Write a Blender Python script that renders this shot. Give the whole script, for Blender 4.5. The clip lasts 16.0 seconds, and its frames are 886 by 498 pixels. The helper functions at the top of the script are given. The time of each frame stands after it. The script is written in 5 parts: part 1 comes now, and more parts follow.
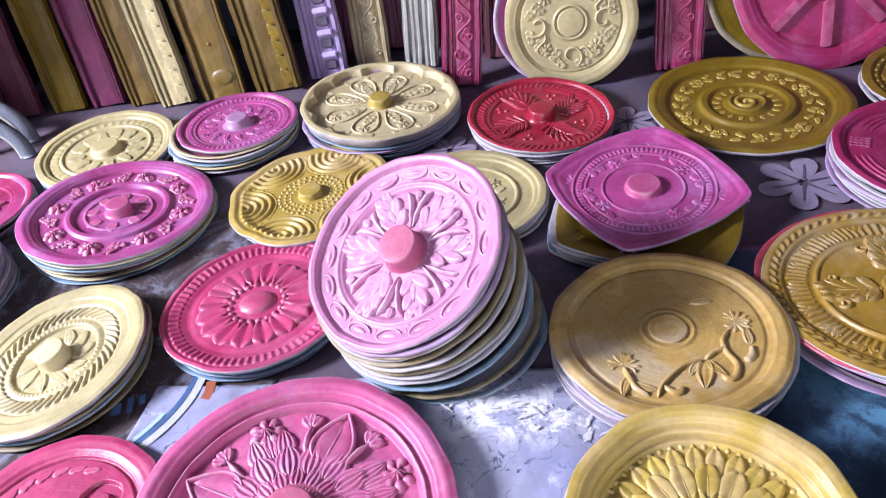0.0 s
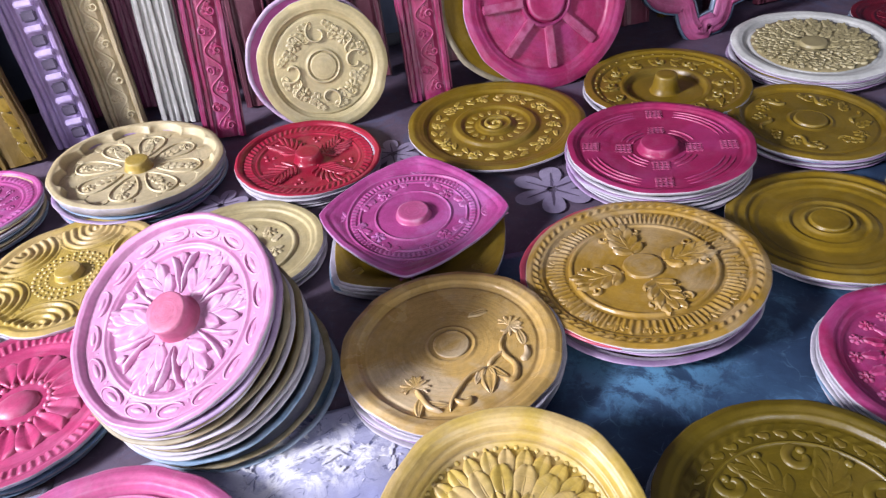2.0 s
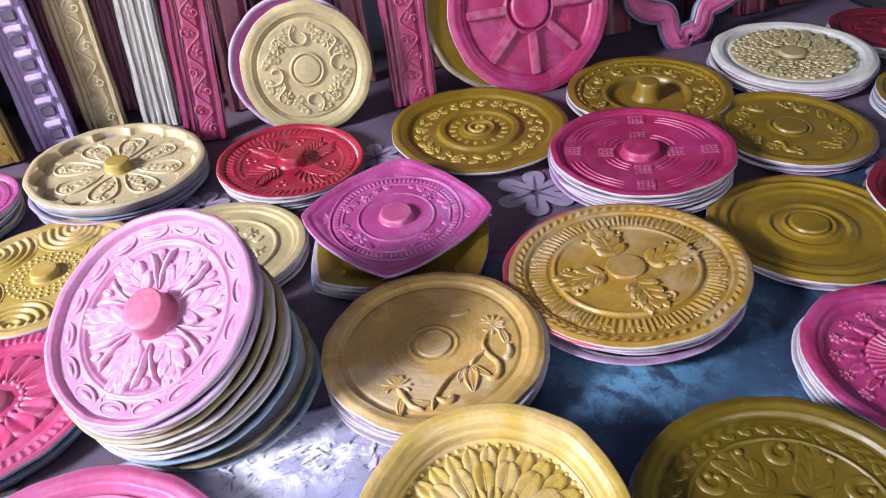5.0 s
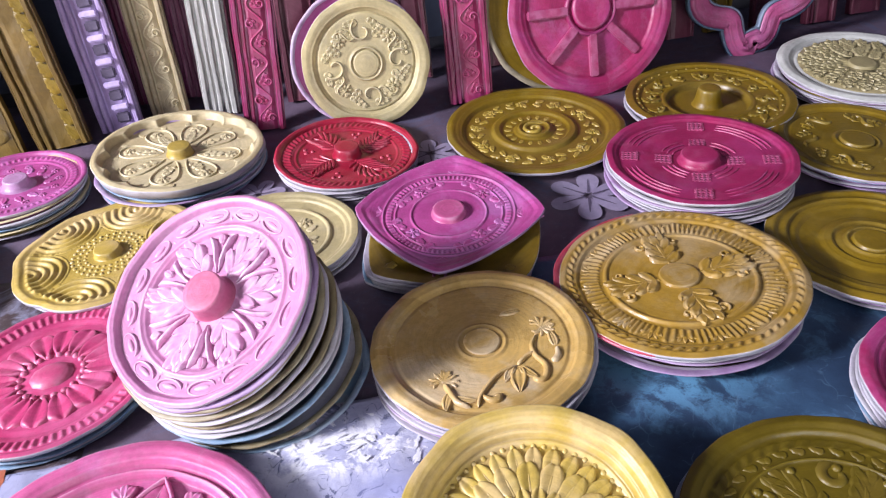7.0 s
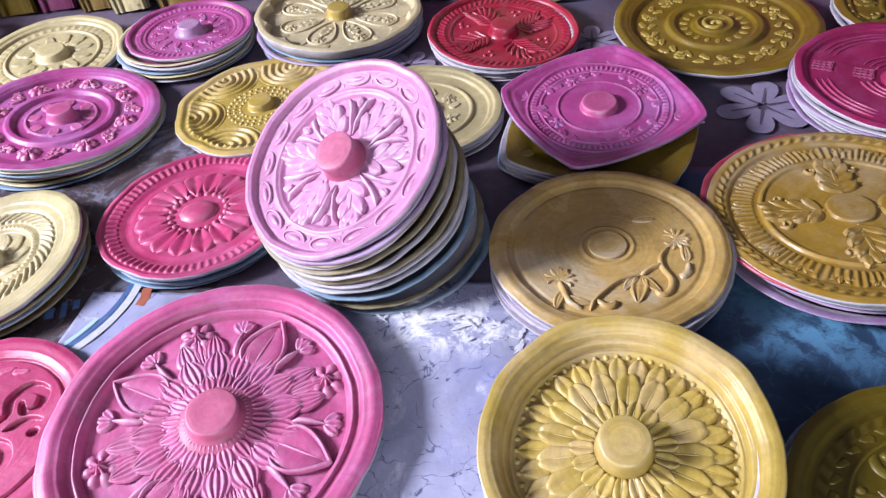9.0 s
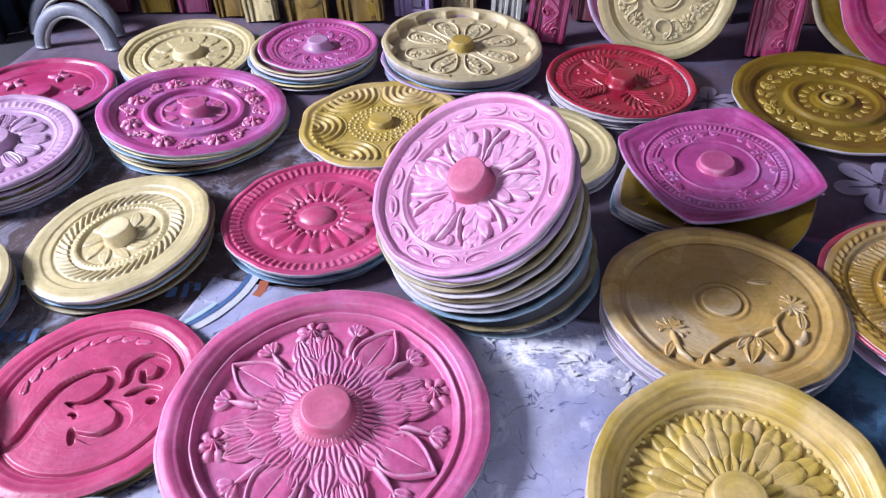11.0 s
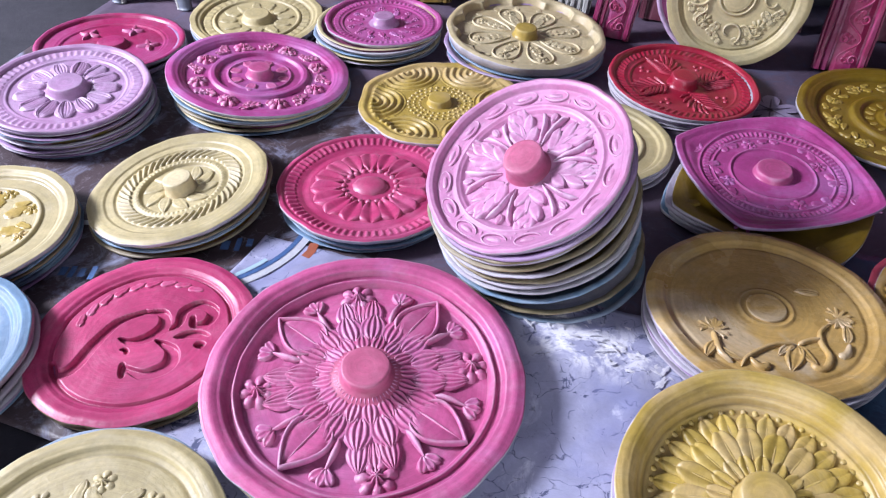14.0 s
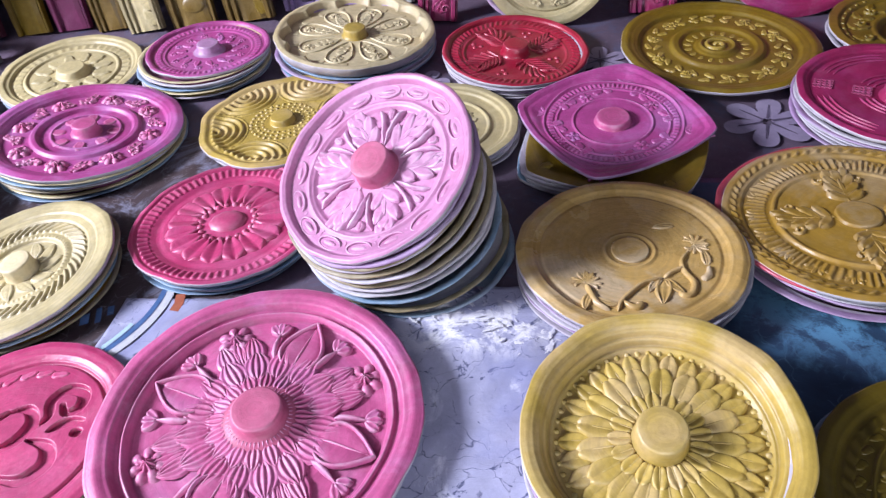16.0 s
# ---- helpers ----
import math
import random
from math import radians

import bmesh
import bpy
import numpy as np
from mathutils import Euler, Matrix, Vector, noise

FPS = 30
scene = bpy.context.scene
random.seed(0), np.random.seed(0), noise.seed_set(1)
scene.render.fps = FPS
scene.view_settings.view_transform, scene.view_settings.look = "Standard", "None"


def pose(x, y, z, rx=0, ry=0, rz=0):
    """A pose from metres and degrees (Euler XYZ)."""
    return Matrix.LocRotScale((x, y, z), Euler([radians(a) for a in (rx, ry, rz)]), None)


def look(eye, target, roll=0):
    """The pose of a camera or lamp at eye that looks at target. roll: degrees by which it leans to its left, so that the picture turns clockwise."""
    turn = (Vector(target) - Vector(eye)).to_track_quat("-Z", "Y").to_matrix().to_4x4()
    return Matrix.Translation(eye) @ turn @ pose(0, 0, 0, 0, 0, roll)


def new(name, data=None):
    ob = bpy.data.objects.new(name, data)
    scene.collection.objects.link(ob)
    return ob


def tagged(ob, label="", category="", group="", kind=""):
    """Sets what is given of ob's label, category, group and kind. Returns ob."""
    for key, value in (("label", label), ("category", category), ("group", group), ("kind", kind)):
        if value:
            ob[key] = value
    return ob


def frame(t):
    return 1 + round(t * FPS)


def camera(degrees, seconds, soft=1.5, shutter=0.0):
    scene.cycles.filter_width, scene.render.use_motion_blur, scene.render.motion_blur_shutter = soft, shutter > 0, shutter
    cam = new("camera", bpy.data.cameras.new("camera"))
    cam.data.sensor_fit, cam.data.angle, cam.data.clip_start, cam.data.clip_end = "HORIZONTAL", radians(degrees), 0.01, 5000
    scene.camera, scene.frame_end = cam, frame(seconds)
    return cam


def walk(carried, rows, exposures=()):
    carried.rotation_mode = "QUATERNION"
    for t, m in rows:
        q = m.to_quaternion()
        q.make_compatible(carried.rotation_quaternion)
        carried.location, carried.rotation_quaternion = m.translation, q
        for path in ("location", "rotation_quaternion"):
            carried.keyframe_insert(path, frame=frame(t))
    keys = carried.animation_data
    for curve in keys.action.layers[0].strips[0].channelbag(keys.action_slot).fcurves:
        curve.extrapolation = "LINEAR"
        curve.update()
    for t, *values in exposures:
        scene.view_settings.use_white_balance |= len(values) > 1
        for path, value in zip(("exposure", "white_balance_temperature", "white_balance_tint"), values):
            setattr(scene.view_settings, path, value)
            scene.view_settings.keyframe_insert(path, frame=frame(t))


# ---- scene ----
cam = camera(65.5, 16.0, soft=1.2, shutter=0.15)
# seconds, eye, turn in degrees
PATH = [
    (0.0, 0.0000, 0.0000, 1.2681, 49.92, 7.15, 3.29),
    (0.5, 0.0230, -0.0052, 1.2705, 49.98, 7.63, 1.63),
    (1.0, 0.0304, -0.0163, 1.2710, 50.32, 5.55, -5.77),
    (1.5, 0.0422, -0.0137, 1.2723, 51.20, 4.18, -9.72),
    (2.0, 0.0849, -0.0208, 1.2748, 51.14, 4.77, -14.96),
    (2.5, 0.1434, -0.0277, 1.2540, 49.15, 7.15, -20.38),
    (3.0, 0.1361, -0.0339, 1.2715, 49.26, 5.31, -20.54),
    (3.2, 0.1131, -0.0306, 1.2478, 50.49, 5.12, -19.34),
    (5.3, 0.0816, -0.0378, 1.2386, 52.34, 3.58, -15.43),
    (5.5, 0.0892, -0.0371, 1.2408, 51.01, 3.02, -15.19),
    (6.0, 0.0784, -0.0447, 1.2442, 51.54, 3.73, -14.37),
    (6.5, 0.0671, -0.0349, 1.2449, 51.67, 2.92, -13.63),
    (7.0, 0.0522, -0.0360, 1.2455, 52.37, 3.50, -11.35),
    (7.5, 0.0598, -0.0423, 1.2390, 51.63, 3.83, -9.72),
    (8.0, 0.1064, -0.0266, 1.2256, 49.73, 4.88, -10.73),
    (8.5, 0.1029, -0.0083, 1.2010, 47.47, 4.55, -4.77),
    (9.0, 0.1001, -0.0119, 1.1904, 44.78, 5.25, 3.51),
    (9.5, 0.0648, -0.0100, 1.1812, 42.61, 4.53, 8.20),
    (10.0, -0.0186, -0.0404, 1.1904, 44.73, 2.26, 9.00),
    (10.2, -0.0568, -0.0746, 1.2147, 48.11, 2.00, 11.76),
    (12.3, -0.0514, -0.0859, 1.2089, 48.59, 2.07, 11.43),
    (12.5, -0.0472, -0.0914, 1.2181, 49.19, 2.33, 11.60),
    (13.0, -0.0387, -0.1138, 1.2030, 48.78, 3.32, 13.15),
    (13.5, -0.0548, -0.1248, 1.2027, 47.19, 2.25, 14.53),
    (14.0, -0.0776, -0.1298, 1.2030, 47.79, -0.30, 17.57),
    (14.5, -0.0822, -0.1358, 1.2156, 48.84, -2.33, 15.60),
    (15.0, -0.0744, -0.1424, 1.2055, 47.19, -0.69, 14.04),
    (15.5, -0.0515, -0.1185, 1.2075, 47.26, 1.47, 10.55),
    (16.0, -0.0009, -0.0915, 1.2047, 46.88, 4.38, 2.46),
]
walk(cam, [(t, pose(x, y, z, rx, ry, rz)) for t, x, y, z, rx, ry, rz in PATH],
     [(0.0, 0.03, 6200, 10), (0.8, -0.07, 6250, 10), (1.5, 0.0, 6350, 10), (3.0, 0.12, 6500, 10), (5.5, 0.14, 6500, 10), (8.0, 0.08, 6400, 10), (9.0, -0.08, 6150, 10),
      (10.0, -0.18, 6050, 10), (12.5, -0.22, 6050, 10), (14.0, -0.27, 6050, 10), (15.0, -0.25, 6050, 10), (16.0, -0.16, 6100, 10)])

# ---- world and light ----
world = bpy.data.worlds.new("sky")
scene.world = world
world.use_nodes = True
wn = world.node_tree.nodes
sky = wn.new("ShaderNodeTexSky")
sky.sky_type, sky.sun_disc, sky.sun_elevation, sky.sun_rotation = "NISHITA", False, radians(38), radians(270)
world.node_tree.links.new(sky.outputs[0], wn["Background"].inputs[0])
wn["Background"].inputs[1].default_value = 0.1


def area(name, eye, target, sx, sy, watts, colour):
    lamp = bpy.data.lights.new(name, "AREA")
    lamp.shape, lamp.size, lamp.size_y, lamp.energy, lamp.color = "RECTANGLE", sx, sy, watts, colour
    ob = new(name, lamp)
    ob.matrix_world = look(eye, target)
    return ob


# daylight in the window of the left wall, and a fill lamp added behind
area("window_light", (-5.92, 0.35, 3.35), (-0.2, 1.3, 0.1), 1.25, 1.25, 1110, (0.90, 0.88, 1.0))
area("fill_light", (0.2, -2.15, 0.9), (-0.1, 2.6, 0.4), 1.7, 1.6, 82, (0.96, 0.95, 1.0))


# ---- materials ----
def nodes(name, rough=0.5):
    mat = bpy.data.materials.new(name)
    mat.use_nodes = True
    tree = mat.node_tree
    bsdf = tree.nodes["Principled BSDF"]
    bsdf.inputs["Roughness"].default_value = rough
    return mat, tree, bsdf


def link(tree, a, b):
    tree.links.new(a, b)


def noise_of(tree, coord, scale, detail=4.0, rough=0.55, distort=0.0):
    n = tree.nodes.new("ShaderNodeTexNoise")
    n.inputs["Scale"].default_value, n.inputs["Detail"].default_value = scale, detail
    n.inputs["Roughness"].default_value, n.inputs["Distortion"].default_value = rough, distort
    link(tree, coord, n.inputs["Vector"])
    return n.outputs[0]


def ramp(tree, value, a, b, lo=(0, 0, 0, 1), hi=(1, 1, 1, 1)):
    r = tree.nodes.new("ShaderNodeValToRGB")
    r.color_ramp.elements[0].position, r.color_ramp.elements[1].position = a, b
    r.color_ramp.elements[0].color, r.color_ramp.elements[1].color = lo, hi
    link(tree, value, r.inputs[0])
    return r.outputs[0]


def math_of(tree, op, a, b=None):
    m = tree.nodes.new("ShaderNodeMath")
    m.operation = op
    for k, v in ((0, a), (1, b)):
        if v is None:
            continue
        if isinstance(v, (int, float)):
            m.inputs[k].default_value = v
        else:
            link(tree, v, m.inputs[k])
    return m.outputs[0]


def mix(tree, fac, a, b, kind="MIX"):
    m = tree.nodes.new("ShaderNodeMix")
    m.data_type, m.blend_type = "RGBA", kind
    for k, v in ((0, fac), (6, a), (7, b)):
        if isinstance(v, (int, float)):
            m.inputs[k].default_value = v
        elif isinstance(v, tuple):
            m.inputs[k].default_value = (*v[:3], 1)
        else:
            link(tree, v, m.inputs[k])
    return m.outputs[2]


def bump(tree, bsdf, height, strength, distance):
    b = tree.nodes.new("ShaderNodeBump")
    b.inputs["Strength"].default_value, b.inputs["Distance"].default_value = strength, distance
    link(tree, height, b.inputs["Height"])
    link(tree, b.outputs[0], bsdf.inputs["Normal"])


def spread(c, k):
    return tuple(min(1.0, max(0.0, v * k)) for v in c)


def painted(name, colour, worn, rough=0.42, patch=None, wear=0.5, patchiness=0.5):
    """Pigmented gel coat of a mould: cloudy colour, turned streaks, chalky edges, fine grain."""
    mat, tree, bsdf = nodes(name, rough)
    tc = tree.nodes.new("ShaderNodeTexCoord")
    info = tree.nodes.new("ShaderNodeObjectInfo")
    add = tree.nodes.new("ShaderNodeVectorMath")
    add.operation = "ADD"
    comb = tree.nodes.new("ShaderNodeCombineXYZ")
    far = math_of(tree, "MULTIPLY", info.outputs["Random"], 17.0)
    link(tree, far, comb.inputs[0])
    link(tree, far, comb.inputs[2])
    link(tree, tc.outputs["Object"], add.inputs[0])
    link(tree, comb.outputs[0], add.inputs[1])
    co = add.outputs[0]
    cloud = noise_of(tree, co, 6.0, 5.0, 0.6, 0.4)
    fine = noise_of(tree, co, 70.0, 5.0, 0.65)
    # rings left by turning the pattern
    sep = tree.nodes.new("ShaderNodeSeparateXYZ")
    link(tree, tc.outputs["Object"], sep.inputs[0])
    rad = math_of(tree, "SQRT", math_of(tree, "ADD", math_of(tree, "MULTIPLY", sep.outputs[0], sep.outputs[0]),
                                        math_of(tree, "MULTIPLY", sep.outputs[1], sep.outputs[1])))
    c2 = tree.nodes.new("ShaderNodeCombineXYZ")
    link(tree, math_of(tree, "MULTIPLY", rad, 90.0), c2.inputs[0])
    link(tree, math_of(tree, "MULTIPLY", cloud, 2.2), c2.inputs[1])
    link(tree, far, c2.inputs[2])
    streak = noise_of(tree, c2.outputs[0], 1.6, 3.0, 0.6)
    base = mix(tree, ramp(tree, cloud, 0.38, 0.66), spread(colour, 0.8), spread(colour, 1.14))
    if patch:
        base = mix(tree, math_of(tree, "MULTIPLY", ramp(tree, noise_of(tree, co, 3.2, 6.0, 0.6, 0.9), 0.48, 0.6), patchiness), base, patch)
    base = mix(tree, 0.3, base, ramp(tree, streak, 0.3, 0.7, (0.35, 0.35, 0.35, 1), (1, 1, 1, 1)), "MULTIPLY")
    base = mix(tree, 0.22, base, ramp(tree, fine, 0.34, 0.64, (0.35, 0.35, 0.35, 1), (1, 1, 1, 1)), "MULTIPLY")
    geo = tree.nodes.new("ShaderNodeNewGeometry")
    edge = math_of(tree, "MULTIPLY", ramp(tree, geo.outputs["Pointiness"], 0.515, 0.61), ramp(tree, noise_of(tree, co, 26.0, 4.0), 0.3, 0.58))
    base = mix(tree, math_of(tree, "MULTIPLY", edge, wear), base, worn)
    bloom = ramp(tree, noise_of(tree, co, 9.0, 9.0, 0.72, 0.8), 0.5, 0.72)
    base = mix(tree, math_of(tree, "MULTIPLY", bloom, 0.14), base, worn)
    # shade painted into the colour of recesses, found by pointiness
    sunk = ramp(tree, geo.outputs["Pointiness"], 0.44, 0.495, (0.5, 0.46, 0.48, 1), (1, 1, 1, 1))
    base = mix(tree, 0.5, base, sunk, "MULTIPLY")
    dust = math_of(tree, "MULTIPLY", ramp(tree, noise_of(tree, co, 15.0, 8.0, 0.7), 0.54, 0.76), 0.12)
    base = mix(tree, dust, base, worn)
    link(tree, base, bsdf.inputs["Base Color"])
    link(tree, math_of(tree, "ADD", math_of(tree, "MULTIPLY", cloud, 0.3), rough - 0.15), bsdf.inputs["Roughness"])
    bump(tree, bsdf, math_of(tree, "ADD", math_of(tree, "MULTIPLY", streak, 0.6), fine), 0.4, 0.0025)
    return mat


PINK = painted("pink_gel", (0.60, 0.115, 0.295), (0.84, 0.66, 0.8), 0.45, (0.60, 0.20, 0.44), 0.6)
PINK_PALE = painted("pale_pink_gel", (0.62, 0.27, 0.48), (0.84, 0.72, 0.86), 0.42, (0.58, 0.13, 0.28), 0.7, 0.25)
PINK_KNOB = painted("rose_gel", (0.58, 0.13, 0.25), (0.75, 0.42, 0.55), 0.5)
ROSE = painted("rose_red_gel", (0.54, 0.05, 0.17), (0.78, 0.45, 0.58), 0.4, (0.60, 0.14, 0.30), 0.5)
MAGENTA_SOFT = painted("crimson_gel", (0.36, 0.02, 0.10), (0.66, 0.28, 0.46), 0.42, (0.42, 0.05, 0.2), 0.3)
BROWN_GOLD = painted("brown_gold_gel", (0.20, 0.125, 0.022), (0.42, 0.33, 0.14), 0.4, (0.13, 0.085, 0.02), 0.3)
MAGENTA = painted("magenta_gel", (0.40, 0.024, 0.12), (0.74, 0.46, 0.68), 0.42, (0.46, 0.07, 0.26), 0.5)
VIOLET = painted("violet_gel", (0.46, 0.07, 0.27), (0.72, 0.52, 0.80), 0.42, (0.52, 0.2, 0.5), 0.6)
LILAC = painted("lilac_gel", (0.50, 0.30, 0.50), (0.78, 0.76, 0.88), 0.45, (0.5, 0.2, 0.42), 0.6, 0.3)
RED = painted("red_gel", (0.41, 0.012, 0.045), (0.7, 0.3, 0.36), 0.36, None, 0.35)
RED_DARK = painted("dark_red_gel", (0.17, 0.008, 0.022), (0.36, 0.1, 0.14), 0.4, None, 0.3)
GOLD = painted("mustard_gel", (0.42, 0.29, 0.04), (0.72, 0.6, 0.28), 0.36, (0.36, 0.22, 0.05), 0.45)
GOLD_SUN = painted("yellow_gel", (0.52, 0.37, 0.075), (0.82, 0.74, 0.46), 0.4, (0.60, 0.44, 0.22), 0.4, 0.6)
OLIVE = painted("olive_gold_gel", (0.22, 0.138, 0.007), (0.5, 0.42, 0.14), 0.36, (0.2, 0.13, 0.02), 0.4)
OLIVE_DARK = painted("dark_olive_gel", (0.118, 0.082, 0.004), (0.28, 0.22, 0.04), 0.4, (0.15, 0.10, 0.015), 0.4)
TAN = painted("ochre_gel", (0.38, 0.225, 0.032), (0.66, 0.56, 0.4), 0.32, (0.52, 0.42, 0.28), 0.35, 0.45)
# the pale patches put a greyish sheen into the colour
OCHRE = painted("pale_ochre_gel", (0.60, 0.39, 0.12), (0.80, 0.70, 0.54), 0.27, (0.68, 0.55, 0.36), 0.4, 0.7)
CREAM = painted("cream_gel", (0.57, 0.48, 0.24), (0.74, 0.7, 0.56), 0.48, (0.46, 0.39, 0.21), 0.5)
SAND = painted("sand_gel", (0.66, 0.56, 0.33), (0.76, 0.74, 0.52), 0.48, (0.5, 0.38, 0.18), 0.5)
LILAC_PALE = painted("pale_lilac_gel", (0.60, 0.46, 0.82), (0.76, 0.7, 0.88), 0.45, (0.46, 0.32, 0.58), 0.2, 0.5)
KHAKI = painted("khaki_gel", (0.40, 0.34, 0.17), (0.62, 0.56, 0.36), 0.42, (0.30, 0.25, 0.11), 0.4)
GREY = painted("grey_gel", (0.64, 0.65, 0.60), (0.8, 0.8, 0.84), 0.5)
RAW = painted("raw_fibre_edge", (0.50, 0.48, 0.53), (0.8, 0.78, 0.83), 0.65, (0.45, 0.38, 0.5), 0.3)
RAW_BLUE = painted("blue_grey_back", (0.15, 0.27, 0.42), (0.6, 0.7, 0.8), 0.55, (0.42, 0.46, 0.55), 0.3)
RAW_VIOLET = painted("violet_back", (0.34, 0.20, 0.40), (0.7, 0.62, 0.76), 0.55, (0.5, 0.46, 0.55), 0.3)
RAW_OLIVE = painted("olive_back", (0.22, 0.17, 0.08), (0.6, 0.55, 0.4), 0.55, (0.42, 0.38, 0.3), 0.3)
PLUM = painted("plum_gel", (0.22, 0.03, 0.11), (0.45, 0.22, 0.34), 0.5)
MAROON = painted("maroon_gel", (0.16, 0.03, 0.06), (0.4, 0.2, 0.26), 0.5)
BACKS = (RAW, RAW_BLUE, RAW_VIOLET, RAW_BLUE, RAW_OLIVE, RAW)


def cloth(name, a, b, crease, rough, scale, stain=None, veins=0.5, spot=None, flake=None):
    """Worn plastic sheet or printed cloth with dirt, creases and paint stains."""
    mat, tree, bsdf = nodes(name, rough)
    tc = tree.nodes.new("ShaderNodeTexCoord")
    co = tc.outputs["Object"]
    big = noise_of(tree, co, scale, 6.0, 0.62, 0.7)
    small = noise_of(tree, co, scale * 9, 6.0, 0.7, 0.3)
    base = mix(tree, ramp(tree, big, 0.36, 0.64), a, b)
    vor = tree.nodes.new("ShaderNodeTexVoronoi")
    vor.feature = "DISTANCE_TO_EDGE"
    vor.inputs["Scale"].default_value = scale * 6.0
    warp = tree.nodes.new("ShaderNodeVectorMath")
    warp.operation = "ADD"
    wob = tree.nodes.new("ShaderNodeTexNoise")
    wob.inputs["Scale"].default_value = scale * 2.0
    wob.inputs["Detail"].default_value = 4
    link(tree, co, wob.inputs["Vector"])
    link(tree, co, warp.inputs[0])
    half = tree.nodes.new("ShaderNodeVectorMath")
    half.operation = "SCALE"
    half.inputs["Scale"].default_value = 0.35
    link(tree, wob.outputs["Color"], half.inputs[0])
    link(tree, half.outputs[0], warp.inputs[1])
    link(tree, warp.outputs[0], vor.inputs["Vector"])
    line = ramp(tree, vor.outputs["Distance"], 0.0, 0.032, (1, 1, 1, 1), (0, 0, 0, 1))
    broken = math_of(tree, "MULTIPLY", line, ramp(tree, small, 0.47, 0.58))
    base = mix(tree, math_of(tree, "MULTIPLY", broken, veins), base, crease)
    base = mix(tree, 0.35, base, ramp(tree, small, 0.3, 0.68, (0.4, 0.4, 0.42, 1), (1, 1, 1, 1)), "MULTIPLY")
    if stain:
        colour, lo, hi = stain
        base = mix(tree, ramp(tree, noise_of(tree, co, scale * 2.3, 8.0, 0.72, 1.4), lo, hi), base, colour)
    if flake:
        torn_at = noise_of(tree, co, scale * 5.0, 9.0, 0.66, 2.2)
        base = mix(tree, ramp(tree, torn_at, 0.60, 0.622), base, flake)
        base = mix(tree, math_of(tree, "MULTIPLY", ramp(tree, noise_of(tree, co, scale * 1.1, 7.0, 0.6, 2.6), 0.52, 0.66), 0.4), base, spread(flake, 2.6))
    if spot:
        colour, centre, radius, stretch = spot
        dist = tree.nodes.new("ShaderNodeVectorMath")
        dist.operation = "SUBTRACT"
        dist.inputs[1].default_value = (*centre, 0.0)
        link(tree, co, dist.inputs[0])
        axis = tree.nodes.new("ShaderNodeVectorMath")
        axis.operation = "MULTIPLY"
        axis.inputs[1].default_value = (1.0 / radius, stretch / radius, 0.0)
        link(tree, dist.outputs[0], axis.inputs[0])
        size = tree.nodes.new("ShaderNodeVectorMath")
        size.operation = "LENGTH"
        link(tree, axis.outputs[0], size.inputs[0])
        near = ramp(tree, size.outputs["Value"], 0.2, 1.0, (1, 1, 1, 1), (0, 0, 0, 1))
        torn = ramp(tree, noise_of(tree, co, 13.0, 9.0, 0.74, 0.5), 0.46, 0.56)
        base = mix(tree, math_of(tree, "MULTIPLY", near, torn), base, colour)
    link(tree, base, bsdf.inputs["Base Color"])
    bump(tree, bsdf, math_of(tree, "ADD", small, math_of(tree, "MULTIPLY", big, 2.0)), 0.35, 0.006)
    return mat


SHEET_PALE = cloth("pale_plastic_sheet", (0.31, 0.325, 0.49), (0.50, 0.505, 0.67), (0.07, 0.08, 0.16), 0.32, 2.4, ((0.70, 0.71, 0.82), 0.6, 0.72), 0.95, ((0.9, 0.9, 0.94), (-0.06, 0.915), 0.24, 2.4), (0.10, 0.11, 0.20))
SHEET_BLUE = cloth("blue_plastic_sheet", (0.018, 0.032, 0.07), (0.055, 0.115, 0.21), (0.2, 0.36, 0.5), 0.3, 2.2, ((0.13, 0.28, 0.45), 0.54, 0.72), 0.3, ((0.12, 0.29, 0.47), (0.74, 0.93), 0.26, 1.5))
CLOTH_MAUVE = cloth("mauve_floral_cloth", (0.085, 0.064, 0.098), (0.15, 0.108, 0.155), (0.24, 0.2, 0.27), 0.6, 2.6, ((0.09, 0.10, 0.17), 0.52, 0.7), 0.4)
BANNER = cloth("brown_printed_banner", (0.05, 0.034, 0.038), (0.09, 0.064, 0.07), (0.4, 0.36, 0.4), 0.4, 3.0, ((0.27, 0.28, 0.38), 0.5, 0.66), 0.5)
NAVY = cloth("navy_tarpaulin", (0.008, 0.012, 0.026), (0.016, 0.024, 0.05), (0.03, 0.04, 0.07), 0.6, 1.6, None, 0.2)
GROUND = cloth("dirt_floor", (0.016, 0.016, 0.024), (0.03, 0.028, 0.038), (0.05, 0.05, 0.05), 0.85, 3.0)
PRINT_LILAC = cloth("lilac_print", (0.27, 0.23, 0.34), (0.34, 0.29, 0.4), (0.3, 0.25, 0.35), 0.7, 5.0)
PRINT_AND_HOLE_DARK = cloth("dark_print_and_hole_shade", (0.09, 0.07, 0.12), (0.13, 0.1, 0.16), (0.2, 0.18, 0.24), 0.7, 5.0)
PRINT_WHITE = cloth("white_print", (0.5, 0.52, 0.58), (0.62, 0.64, 0.68), (0.4, 0.42, 0.5), 0.4, 5.0)
PRINT_BLUE = cloth("blue_print", (0.05, 0.11, 0.26), (0.08, 0.16, 0.36), (0.3, 0.35, 0.5), 0.4, 5.0)
